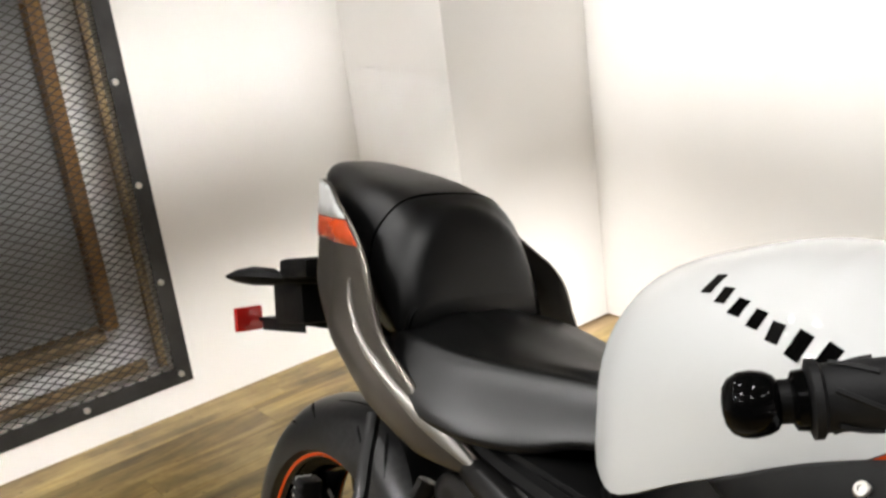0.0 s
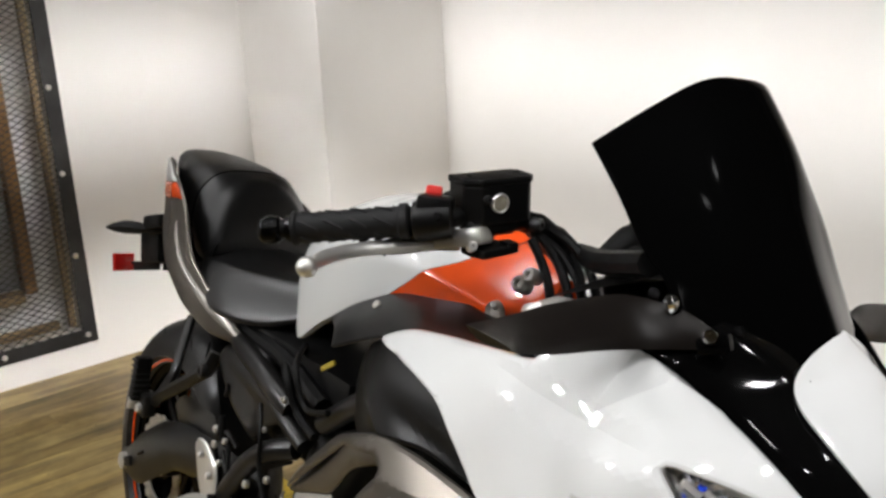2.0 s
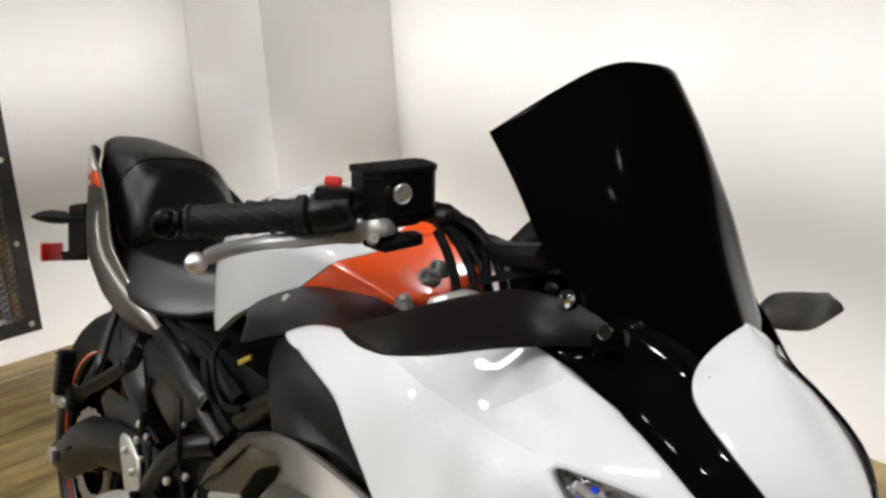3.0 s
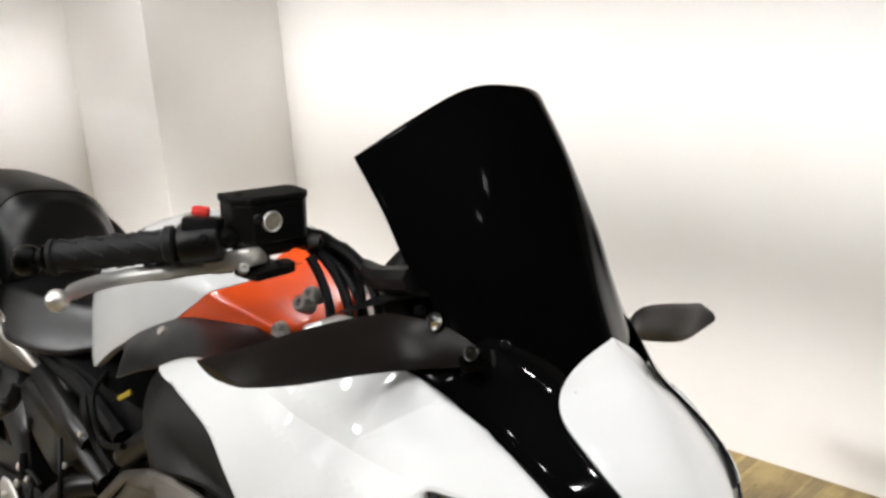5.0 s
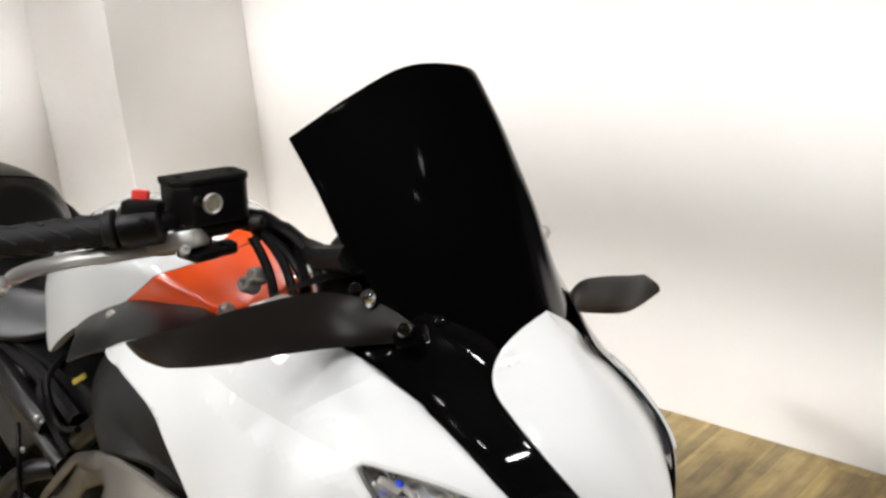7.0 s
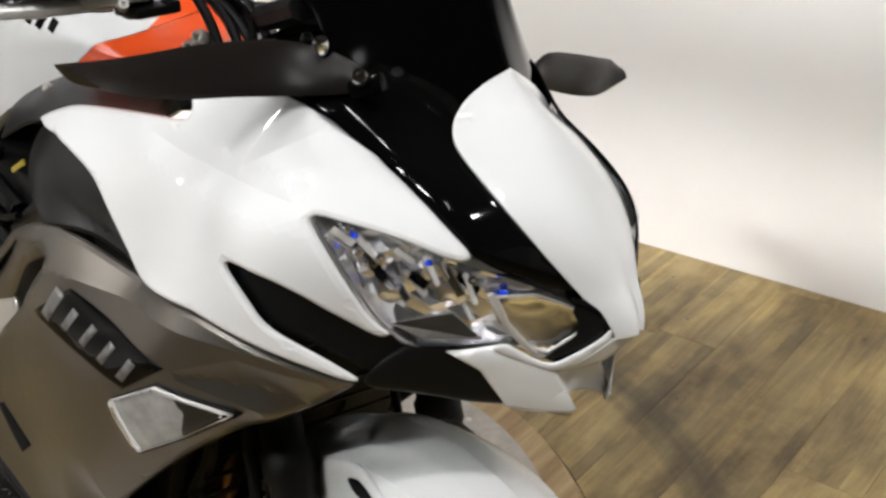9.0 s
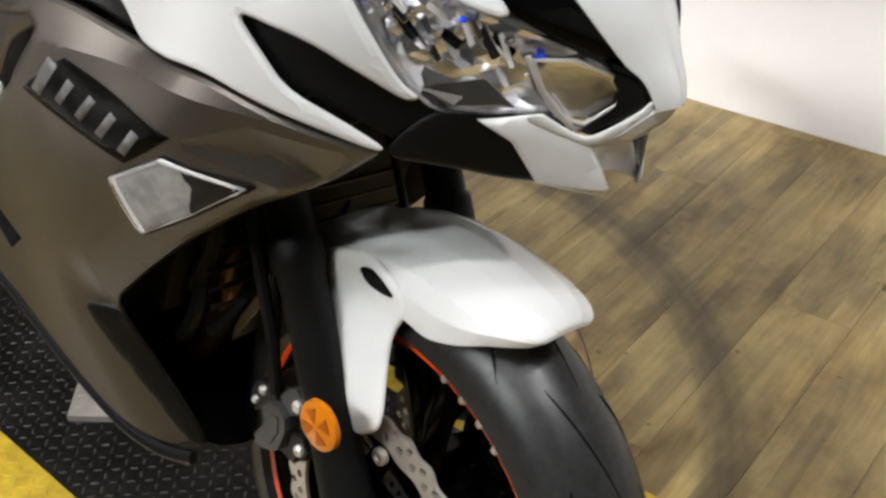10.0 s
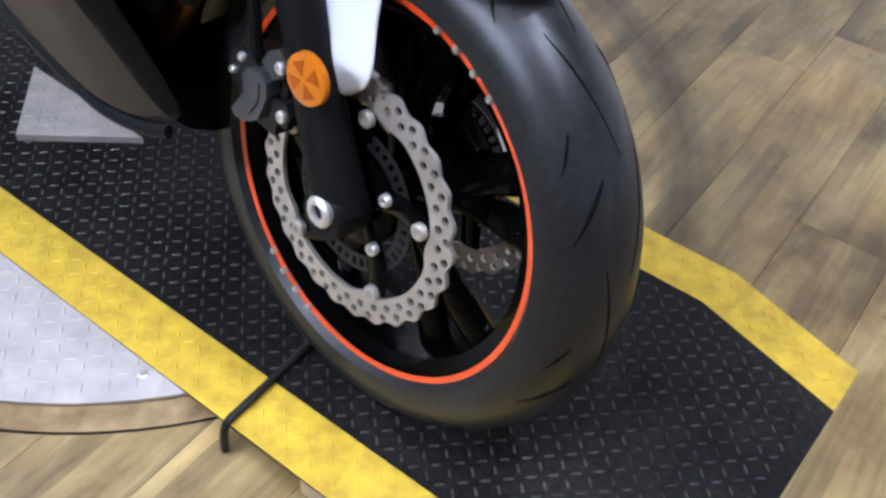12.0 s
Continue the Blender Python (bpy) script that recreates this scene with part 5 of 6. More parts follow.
def brake_disc(parent, cx, cz, y, R, Ri, steer, waves=26):
    outer = []
    for k in range(260):
        a = 2 * math.pi * k / 260
        outer.append(((R - .005 + .0026 * math.sin(a * waves)) * math.cos(a), (R - .005 + .0026 * math.sin(a * waves)) * math.sin(a)))
    inner = [((Ri + .006 * max(0, math.cos(5 * 2 * math.pi * k / 100)) ** 4 * -1) * math.cos(2 * math.pi * k / 100), (Ri - .006 * max(0, math.cos(5 * 2 * math.pi * k / 100)) ** 4) * math.sin(2 * math.pi * k / 100)) for k in range(100)]
    holes = [inner]
    for i in range(36):
        for j, (dr, da) in enumerate(((.006, 0), (.017, .5), (.027, .1))):
            a = 2 * math.pi * (i + da) / 36
            r = R - .006 - dr
            if r - .004 > Ri:
                holes.append([(r * math.cos(a) + .0050 * math.cos(q), r * math.sin(a) + .0050 * math.sin(q)) for q in (0, .785, 1.571, 2.356, 3.142, 3.927, 4.712, 5.498)])
    bm = slab(outer, .005, Matrix(), 0, holes, .02)
    bm.transform(Matrix.Translation((cx, y, cz)) @ Matrix.Rotation(radians(90), 4, "X"))
    d = part("brake_disc", steered(bm) if steer else set_over(bm), STEEL, parent, "wave-edged drilled steel brake disc", False)
    return d


FW = (0.0, 0.30)
fwheel = wheel("front_wheel", *FW, .302, .063, .221, "black cast front wheel with an orange rim stripe", True)
for y in (-.078, .083):
    brake_disc(fwheel, *FW, y, .150, .116, True)
for s in (-1, 1):
    for i in range(5):
        a = 2 * math.pi * i / 5 + .2
        x, z = .106 * math.cos(a), .30 + .106 * math.sin(a)
        part("disc_button", steered(bolt(.0095, .006, (x, s * .082, z), (0, s, 0), 14)), STEEL, fwheel, "disc button")
        a += .3
        part("hub_bolt", steered(bolt(.0075, .008, (.058 * math.cos(a), s * .078, .30 + .058 * math.sin(a)), (0, s, 0), 10)), ALLOY, fwheel, "hub bolt")
        b = [(.03 * math.cos(a), s * .072, .3 + .03 * math.sin(a)), (.07 * math.cos(a - .1), s * .076, .3 + .07 * math.sin(a - .1)), (.108 * math.cos(a - .3), s * .077, .3 + .108 * math.sin(a - .3))]
        part("disc_carrier", steered(rings(curve(b, 8), [(.004, .015)] * 8, 8, True, (0, 1, 0))), WHEELBLACK, fwheel)
for s in (-1, 1):
    part("hub_plate", steered(lathe([(.020, s * .074), (.050, s * .076), (.056, s * .072), (.056, s * .060), (.020, s * .060)], 36, pose(*FW[:1], 0, FW[1]), True)), WHEELBLACK, fwheel, "black hub plate")
    ring_o = [(.086 * math.cos(k * math.pi / 36), .086 * math.sin(k * math.pi / 36)) for k in range(72)]
    slots = [[(r * math.cos(2 * math.pi * (i + d) / 40), r * math.sin(2 * math.pi * (i + d) / 40)) for r, d in ((.072, -.25), (.082, -.25), (.082, .25), (.072, .25))] for i in range(40)]
    ring_i = [(.067 * math.cos(k * math.pi / 36), .067 * math.sin(k * math.pi / 36)) for k in range(72)]
    bm = slab(ring_o, .002, Matrix(), 0, [ring_i] + slots, .03)
    bm.transform(Matrix.Translation((FW[0], s * .075, FW[1])) @ Matrix.Rotation(radians(90), 4, "X"))
    part("sensor_ring", steered(bm), DARKMETAL, fwheel, "slotted black sensor ring", False)
for i in range(4):
    for a0, s in ((math.pi * .30, -1), (math.pi * 1.28, -1)):
        a = a0 + i * .125 - .02
        part("rim_stud", steered(bolt(.0042, .004, (.2245 * math.cos(a), -.0535, .30 + .2245 * math.sin(a)), (0, -1, 0), 8)), BOLT, fwheel)

# --- fork
for s in (-1, 1):
    fx0 = lambda z: .015 - .456 * (z - .30)
    y = s * .105
    fk = part("fork_leg", steered(rings([(fx0(z), y, z) for z in (.300, .33, .36, .44, .50, .57, .575, .60, .605, .64, .80, .955)], [.029, .030, .028, .0255, .025, .025, .028, .028, .0235, .0235, .0235, .0235], 20)), BLACK, bike, "black telescopic fork leg")
    part("axle_lug", steered(lathe([(.012, -.024), (.027, -.024), (.030, -.018), (.030, .018), (.027, .024), (.012, .024)], 28, pose(.008, y, .303), True)), BLACK, fk)
    part("axle_nut", steered(lathe([(.006, s * .022), (.017, s * .022), (.0175, s * .030), (.014, s * .033), (.009, s * .033), (.008, s * .026)], 24, pose(.010, y, .310), True)), ALLOY, fk, "silver hollow axle end")
    rf = part("fork_reflector", steered(lathe([(.001, s * .006), (.0205, s * .005), (.0265, s * .003), (.0275, -s * .002), (.001, -s * .002)], 32, pose(-.014, s * .143, .453) @ Matrix.Rotation(radians(-4 * s), 4, "Z"))), AMBER, bike, "round amber fork reflector")
    for q in range(4):
        an = q * math.pi / 2 + .5
        wd = slab([(.003, 0), (.0205 * math.cos(.40), -.0205 * math.sin(.40)), (.0205 * math.cos(.40), .0205 * math.sin(.40))], .0012, pose(-.014, s * .1493, .453) @ Matrix.Rotation(radians(-4 * s), 4, "Z") @ Matrix.Rotation(radians(-90 * s), 4, "X") @ Matrix.Rotation(an, 4, "Z"), step=.02)
        part("reflector_wedge", steered(wd), AMBERDARK, rf, "darker amber wedge", False)
    part("reflector_boss", steered(rings([(-.050, s * .110, .445), (-.016, s * .139, .453)], .010, 12)), BLACK, rf)
    # caliper behind the leg
    def cast(poly, y0, y1):
        return steered(slab(poly, y1 - y0, Matrix.Translation((0, -y1 if s < 0 else y0, 0)) @ Matrix.Rotation(radians(90), 4, "X"), step=.02))

    cal = part("brake_caliper", cast([(-.150, .350), (-.092, .342), (-.074, .400), (-.080, .444), (-.112, .432), (-.150, .422), (-.158, .385)], .080, .114), DARKMETAL, bike, "black brake caliper", False)
    part("caliper_half", cast([(-.117, .416), (-.098, .418), (-.088, .411), (-.086, .396), (-.090, .384), (-.098, .364), (-.110, .356), (-.126, .350), (-.138, .351), (-.142, .358), (-.131, .374), (-.122, .387), (-.128, .403)], .110, .132), CALIPER, cal, "grey outer caliper half", False)
    part("caliper_lip", cast([(-.112, .404), (-.098, .407), (-.097, .388), (-.110, .366), (-.126, .360), (-.116, .384)], .131, .1335), CALIPER, cal, "grey raised face", False)
    part("caliper_bracket", cast([(-.160, .406), (-.152, .420), (-.142, .426), (-.120, .425), (-.107, .412), (-.129, .394), (-.153, .382)], .108, .124), DARKMETAL, cal, "", False)
    part("caliper_lug", cast([(-.104, .428), (-.092, .444), (-.077, .452), (-.066, .444), (-.069, .424), (-.086, .414)], .106, .126), CALIPER, cal, "", False)
    part("lower_lug", cast([(-.086, .392), (-.066, .396), (-.056, .384), (-.062, .368), (-.090, .366)], .106, .124), DARKMETAL, cal, "", False)
    for bx, bz, by, br in ((-.072, .434, .126, .0068), (-.068, .380, .124, .0068), (-.136, .418, .124, .0055), (-.150, .398, .124, .0048)):
        part("caliper_bolt", steered(bolt(br, .005, (bx, s * by, bz), (0, s, 0), 10)), ALLOY, cal, "silver caliper bolt")
    part("speed_cable", steered(tube([(-.118, s * .122, .425), (-.120, s * .128, .49), (-.145, s * .130, .57), (-.185, s * .125, .68)], .0072, 24, 8)), BLACK, bike, "black cable sheath beside the fork")
    part("brake_hose", steered(tube([(-.13, s * .118, .42), (-.155, s * .10, .50), (-.19, s * .085, .62), (-.22, s * .06, .74), (-.27, s * .05, .86)], .0055, 30, 8)), BLACK, bike, "black rubber brake hose")
part("lower_triple_clamp", steered(box((.075, .27, .035), pose(-.155, 0, .715, 0, -24.5), 0.010)), BLACK, bike)
part("upper_triple_clamp", steered(box((.075, .25, .022), pose(-.284, 0, .945, 0, -24.5), 0.008)), BLACK, bike, "black upper fork clamp")
for s in (-1, 1):
    part("fork_cap", steered(bolt(.018, .016, (-.279, s * .105, .956), AX, 12)), ALLOY, bike, "silver fork cap")

# --- front fender
sect = []
for ang, R1, hw1, low1 in ((-75, .310, .064, .008), (-70, .310, .074, .022), (-62, .311, .078, .034), (-48, .317, .078, .045), (-30, .325, .077, .052), (-12, .331, .076, .062), (2, .335, .076, .068), (10, .337, .076, .070), (16, .339, .074, .058), (19.5, .341, .070, .046), (22, .343, .064, .036), (24, .344, .057, .029), (25.4, .344, .050, .023), (26.4, .343, .043, .018), (27.0, .341, .036, .012), (27.4, .337, .028, .005)):
    a = radians(ang)
    pts = []
    for u, dr in ((-1.0, -low1), (-.985, -low1 * .62), (-.90, -min(.014 + low1 * .10, low1 * .45)), (-.47, -min(.001, low1 * .1)), (-.42, .0005), (0, .007), (.42, .0005), (.47, -min(.001, low1 * .1)), (.90, -min(.014 + low1 * .10, low1 * .45)), (.985, -low1 * .62), (1.0, -low1)):
        rr = R1 + (dr * min(1.0, hw1 / .076) ** 2 if dr > 0 else dr)
        pts.append((rr * math.sin(a), u * hw1, .30 + rr * math.cos(a)))
    sect.append(pts)
strakes = list(zip(*[curve([q[j] for q in sect], 91) for j in range(len(sect[0]))]))
fender = part("front_fender", steered(outward(grid_bm(strakes), V(0, 0, 1))), WHITE, bike, "pearl white front fender", True, 13)
thick(fender, 0.003, 0.001)
arm = [(-.106, .582), (-.085, .600), (-.04, .615), (.004, .600), (.022, .575), (.006, .548), (.010, .515), (.026, .452), (-.010, .422), (-.026, .427), (-.040, .440), (-.058, .491), (-.100, .545)]
for side in (False, True):
    surf = lambda x, z: -.0768 - .022 * max(0, min(1, (.56 - z) / .10))
    thick(part("fender_arm", steered(patch(arm, surf, 0.0, mirror=side, lip=.005, drop=.003, step=.008)), WHITE, fender, "white fender side arm"), 0.004)
    thick(part("fender_vent", steered(patch([(-.051, .592), (-.042, .598), (-.030, .600), (-.012, .593), (.006, .583), (-.020, .580), (-.038, .582)], surf, 0.0025, mirror=side, lip=.003, drop=.001, step=.006)), GLOSSGROOVE, fender, "black vent slot"), 0.001)
    part("arm_bolt", steered(bolt(.008, .008, (-.058, (.104 if side else -.104), .468), (0, 1 if side else -1, 0))), BLACK, fender)

# --- handlebars and controls (built for the right, then the left)
e_end, e_in = V(-.487, -.362, 1.007), V(-.372, -.241, 1.043)
gd = (e_in - e_end).normalized()


def bar_side(s):
    f = (lambda b: b) if s < 0 else (lambda b: (b.transform(STEER @ MIRROR @ STEER.inverted()), bmesh.ops.reverse_faces(b, faces=b.faces), b)[2])
    P = lambda d: e_end + gd * d
    hb = part("handlebar", f(tube([P(.02), P(.10), P(.17), P(.21), V(-.350, -.175, 1.054), V(-.338, -.115, 1.054), V(-.333, -.070, 1.036), V(-.326, -.022, 1.006)], .0110, 34, 12)), BLACK, bike, "black clip-on handlebar")
    part("bar_riser", f(rings(curve([(-.338, -.112, 1.054), (-.336, -.090, 1.048), (-.332, -.060, 1.030), (-.327, -.030, 1.008)], 14), [.0135] * 4 + [.016] * 4 + [.019] * 6, 12)), BLACK, hb, "black cast bar riser")
    part("bar_end", f(rings([P(d) for d in (-.005, -.004, -.001, .004, .010, .016, .020, .022, .027, .029, .034)], [.003, .009, .0135, .0160, .0165, .0155, .0135, .0105, .0105, .0145, .0150], 24)), GLOSSBLACK, hb, "gloss black bar end weight")
    part("grip", f(rings([P(d) for d in (.034, .036, .040, .042, .08, .12, .155, .158, .166, .170)], [.012, .0195, .0195, .0165, .0170, .0168, .0172, .0205, .0205, .015], 24)), GRIPRUB, hb, "black ribbed rubber grip")
    up = (V(0, 0, 1) - gd * gd.z).normalized()
    side = gd.cross(up)
    for k in range(4):
        for q in range(6):
            a = q * math.pi / 3
            pts = []
            for i in range(5):
                an = a + i * .16
                c = P(.046 + k * .028 + i * .0052)
                pts.append(c + (up * math.cos(an) + side * math.sin(an)) * .0174)
            part("grip_rib", f(tube(pts, .0016, 8, 5)), GRIPRUB, hb)
    # switch block
    sw = part("switch_block", f(rings([P(d) for d in (.170, .173, .180, .205, .214, .217)], [.014, .0215, .0235, .0235, .0225, .016], 16)), SATIN, hb, "black switch housing")
    part("switch_top", f(box((.040, .036, .030), Matrix.Translation(P(.194) + V(0, 0, .012)) @ Matrix.Rotation(math.atan2(gd.y, gd.x), 4, "Z"), 0.006)), SATIN, sw)
    part("kill_switch", f(box((.018, .012, .010), Matrix.Translation(P(.193) + V(-.004, 0, .032)) @ Matrix.Rotation(math.atan2(gd.y, gd.x), 4, "Z"), 0.003)), REDSW if s < 0 else SATIN, sw, "red switch button" if s < 0 else "black switch button")
    part("switch_hole", f(bolt(.006, .003, P(.203) + V(.013, -.015, .004), (.6, -.7, .1), 12)), GLOSSGROOVE, sw)
    # lever
    lv = part("lever", f(rings(curve([(-.366, -.368, .992), (-.386, -.335, .999), (-.393, -.295, 1.005), (-.386, -.255, 1.011), (-.374, -.222, 1.018), (-.352, -.188, 1.026)], 26), [(.006, .006)] * 3 + [(.0055, .0085)] * 12 + [(.0065, .0105)] * 8 + [(.008, .012)] * 3, 10)), ALLOY, bike, "silver brake lever" if s < 0 else "silver clutch lever")
    part("lever_ball", f(lathe([(.0005, -.0115), (.006, -.0098), (.010, -.0057), (.0115, 0), (.010, .0057), (.006, .0098), (.0005, .0115)], 16, Matrix.Translation((-.364, -.372, .992)))), ALLOY, lv, "ball end")
    part("lever_pivot", f(box((.060, .036, .020), pose(-.347, -.188, 1.030, 0, -16, 28), 0.005)), ALLOY, lv)
    part("pivot_bolt", f(bolt(.008, .012, (-.338, -.178, 1.033), (0, 0, 1), 12)), ALLOY, lv)
    return hb


bar_side(-1)
bar_side(1)
# brake master cylinder and reservoir
res_m = pose(-.343, -.156, 1.074, 9, 2, -8)
RES = [(-.023, -.043), (.010, -.043), (.023, -.026), (.023, .034), (.017, .041), (-.017, .041), (-.023, .034)]
resv = part("brake_reservoir", slab(RES, .044, res_m @ pose(0, 0, .022), step=.05), SATIN, bike, "black brake fluid reservoir", False)
bv = resv.modifiers.new("bevel", "BEVEL")
bv.width, bv.segments, bv.limit_method = .0022, 2, "ANGLE"
lid = part("reservoir_lid", slab([(x * 1.06, y * 1.035) for x, y in RES], .008, res_m @ pose(0, 0, .030), step=.05), BLACK, resv, "black reservoir lid", False)
bv = lid.modifiers.new("bevel", "BEVEL")
bv.width, bv.segments, bv.limit_method = .002, 2, "ANGLE"
for y in (-.030, .030):
    part("lid_screw", bolt(.0035, .002, res_m @ V(0, y, .0305), (0, 0, 1), 10), DARKMETAL, resv)
eye_m = res_m @ pose(.0235, -.004, .002) @ Matrix.Rotation(radians(-90), 4, "Z")
part("sight_rim", lathe([(.0088, .002), (.0102, .0028), (.0115, .001), (.0115, -.004), (.0088, -.004)], 24, eye_m, True), ALLOY, resv, "bright ring of the sight glass")
part("sight_glass", lathe([(.0005, .001), (.006, .0012), (.0088, .0005), (.009, -.004), (.0005, -.004)], 20, eye_m), PALEGLASS, resv, "round sight glass")
part("body_screw", bolt(.0055, .003, res_m @ V(.0235, -.020, .007), (1, 0, .1), 10), DARKMETAL, resv, "dark screw")
mc = part("master_cylinder", rings([res_m @ V(.006, y, -.026) for y in (-.040, -.036, .020, .024, .040, .044)], [.009, .013, .013, .0105, .0105, .008], 16), DARKMETAL, bike, "black master cylinder")
part("cylinder_neck", box((.022, .030, .014), res_m @ pose(.002, .002, -.022), 0.003), DARKMETAL, mc)
part("bar_clamp", box((.020, .030, .034), res_m @ pose(-.004, -.014, -.046), 0.004), DARKMETAL, mc, "black bar clamp")
for z in (-.036, -.056):
    part("clamp_bolt", bolt(.0045, .004, res_m @ V(.0065, -.014, z), (1, 0, 0), 8), ALLOY, mc, "bright clamp bolt")
part("lever_bracket", box((.040, .050, .010), res_m @ pose(.014, -.012, -.052, 0, 0, 12), 0.003), BLACK, mc)
part("adjuster_bolt", bolt(.0058, .010, res_m @ V(.024, -.040, -.044), (.8, -.4, .3), 10), ALLOY, mc, "silver adjuster bolt")
part("brake_switch", box((.022, .014, .012), res_m @ pose(.018, .012, -.050), 0.002), BLACK, mc)
part("banjo_bolt", bolt(.0085, .010, res_m @ V(.018, .046, -.028), (1, .4, 0), 10), DARKMETAL, mc)
part("banjo_union", rings([res_m @ V(.010, .046, -.028), res_m @ V(.016, .052, -.050)], .006, 10), DARKMETAL, mc)
for pts in ([(-.325, -.105, 1.046), (-.308, -.090, 1.026), (-.285, -.085, 1.000), (-.262, -.090, .968), (-.25, -.09, .92)], [(-.322, -.098, 1.040), (-.298, -.080, 1.022), (-.268, -.075, .992), (-.246, -.080, .955), (-.24, -.08, .90)],
            [(-.330, -.085, 1.050), (-.296, -.066, 1.034), (-.262, -.060, 1.000), (-.240, -.060, .95)], [(-.318, -.112, 1.036), (-.302, -.105, 1.012), (-.284, -.103, .980), (-.276, -.103, .93)], [(-.30, -.06, 1.02), (-.27, -.075, 1.005), (-.235, -.10, .985), (-.21, -.11, .95)]):
    part("cable", tube(pts, .0056, 26, 8), BLACK, bike, "black control cable")
part("steering_stem", rings([V(-.300, 0, .94), V(-.318, 0, .99)], .022, 18), ALLOY, bike, "stem nut")
# dash and brackets behind the screen
part("dash", box((.06, .17, .06), pose(-.205, 0, 1.000, 0, -38), 0.014, (.8, .9), 3), BLACK, bike, "black instrument panel")
part("dash_cowl", loft([[(-.25, -.135, .985), (-.235, -.07, 1.010), (-.23, 0, 1.02), (-.235, .07, 1.010), (-.25, .135, .985)], [(-.12, -.14, 1.035), (-.11, -.07, 1.035), (-.105, 0, 1.035), (-.11, .07, 1.035), (-.12, .14, 1.035)]], 16, 5), BLACK, bike, "black inner cowl")
part("screen_stay", tube([(-.335, -.045, 1.018), (-.29, -.05, 1.022), (-.22, -.09, 1.03), (-.12, -.135, 1.05)], .014, 20, 8), BLACK, bike, "black screen stay")
part("screen_stay", tube([(-.335, .045, 1.018), (-.29, .05, 1.022), (-.22, .09, 1.03), (-.12, .135, 1.05)], .014, 20, 8), BLACK, bike, "black screen stay")
part("inner_cowl", loft([[(-.36, -.10, .90), (-.30, -.15, .90), (-.20, -.16, .90)], [(-.36, -.09, .86), (-.28, -.12, .84), (-.15, -.14, .82)]], 12, 4), BLACK, bike)
part("key_switch", bolt(.018, .014, (-.345, 0, .985), AX, 14), ALLOY, bike, "silver ignition switch")

# --- wing mirrors
def mirror(s):
    if s < 0:
        top = [(-.022, -.136, 1.004), (-.060, -.146, 1.019), (-.108, -.166, 1.022), (-.115, -.20, 1.021), (-.108, -.27, 1.016), (-.096, -.33, 1.010), (-.074, -.392, 1.010)]
        bot = [(-.012, -.137, .997), (-.045, -.147, .986), (-.068, -.180, .981), (-.070, -.235, .982), (-.062, -.30, .984), (-.045, -.35, .992), (-.024, -.385, 1.002)]
    else:
        top = [(-.060, -.136, 1.000), (-.074, -.160, 1.008), (-.078, -.185, 1.014), (-.092, -.25, 1.010), (-.106, -.32, 1.003), (-.122, -.374, .997), (-.130, -.393, .990)]
        bot = [(-.062, -.136, .985), (-.072, -.160, .982), (-.082, -.185, .974), (-.094, -.24, .964), (-.098, -.29, .958), (-.108, -.340, .957), (-.109, -.394, .974)]
    f = (lambda c: c) if s < 0 else mirr
    a = [(x * .5 + u * .5 + .006, y * .5 + v * .5 - .002, z * .5 + w * .5 + .002) for (x, y, z), (u, v, w) in zip(top, bot)]
    b = [(x * .5 + u * .5 - .010, y * .5 + v * .5 + .002, z * .5 + w * .5 - .006) for (x, y, z), (u, v, w) in zip(top, bot)]
    rows = [even(curve(f(c), 50), 30) for c in (top, a, bot, b)]
    ringsx = [curve([r[j] for r in rows], 14, True) for j in range(30)]
    mr = part("wing_mirror", grid_bm(ringsx, True, False, True), WINGBLACK, bike, "brown-black winged mirror on the fairing")
    sg = -1 if s < 0 else 1
    if s > 0:
        return
    part("mirror_foot", box((.034, .016, .018), pose(-.026, sg * .138, .996, 0, -22, -sg * 18), 0.006), GLOSSBLACK, mr)
    part("mirror_bolt", bolt(.0075, .008, (-.026, sg * .148, 1.003), (.6, sg * .7, .3), 12), CHROME, mr, "chrome mirror bolt")
    part("mirror_bolt", bolt(.0075, .008, (-.069, sg * .155, 1.022), (.3, sg * .5, .9), 12), CHROME, mr, "chrome mirror bolt")
    part("mirror_joint", tube([f([(-.062, -.15, 1.020)])[0], f([(-.075, -.158, 1.0)])[0], f([(-.066, -.168, .984)])[0]], .0022, 10, 6), GLOSSBLACK, mr)


mirror(-1)
mirror(1)

# --- rear wheel, swingarm, brackets
RWX, RWZ = -1.455, .315
rwheel = wheel("rear_wheel", RWX, RWZ, .313, .075, .221, "black cast rear wheel with an orange rim stripe", False)
brake_disc(rwheel, RWX, RWZ, -.085, .110, .080, False, 20)
off = lambda s, w: s * w + .03
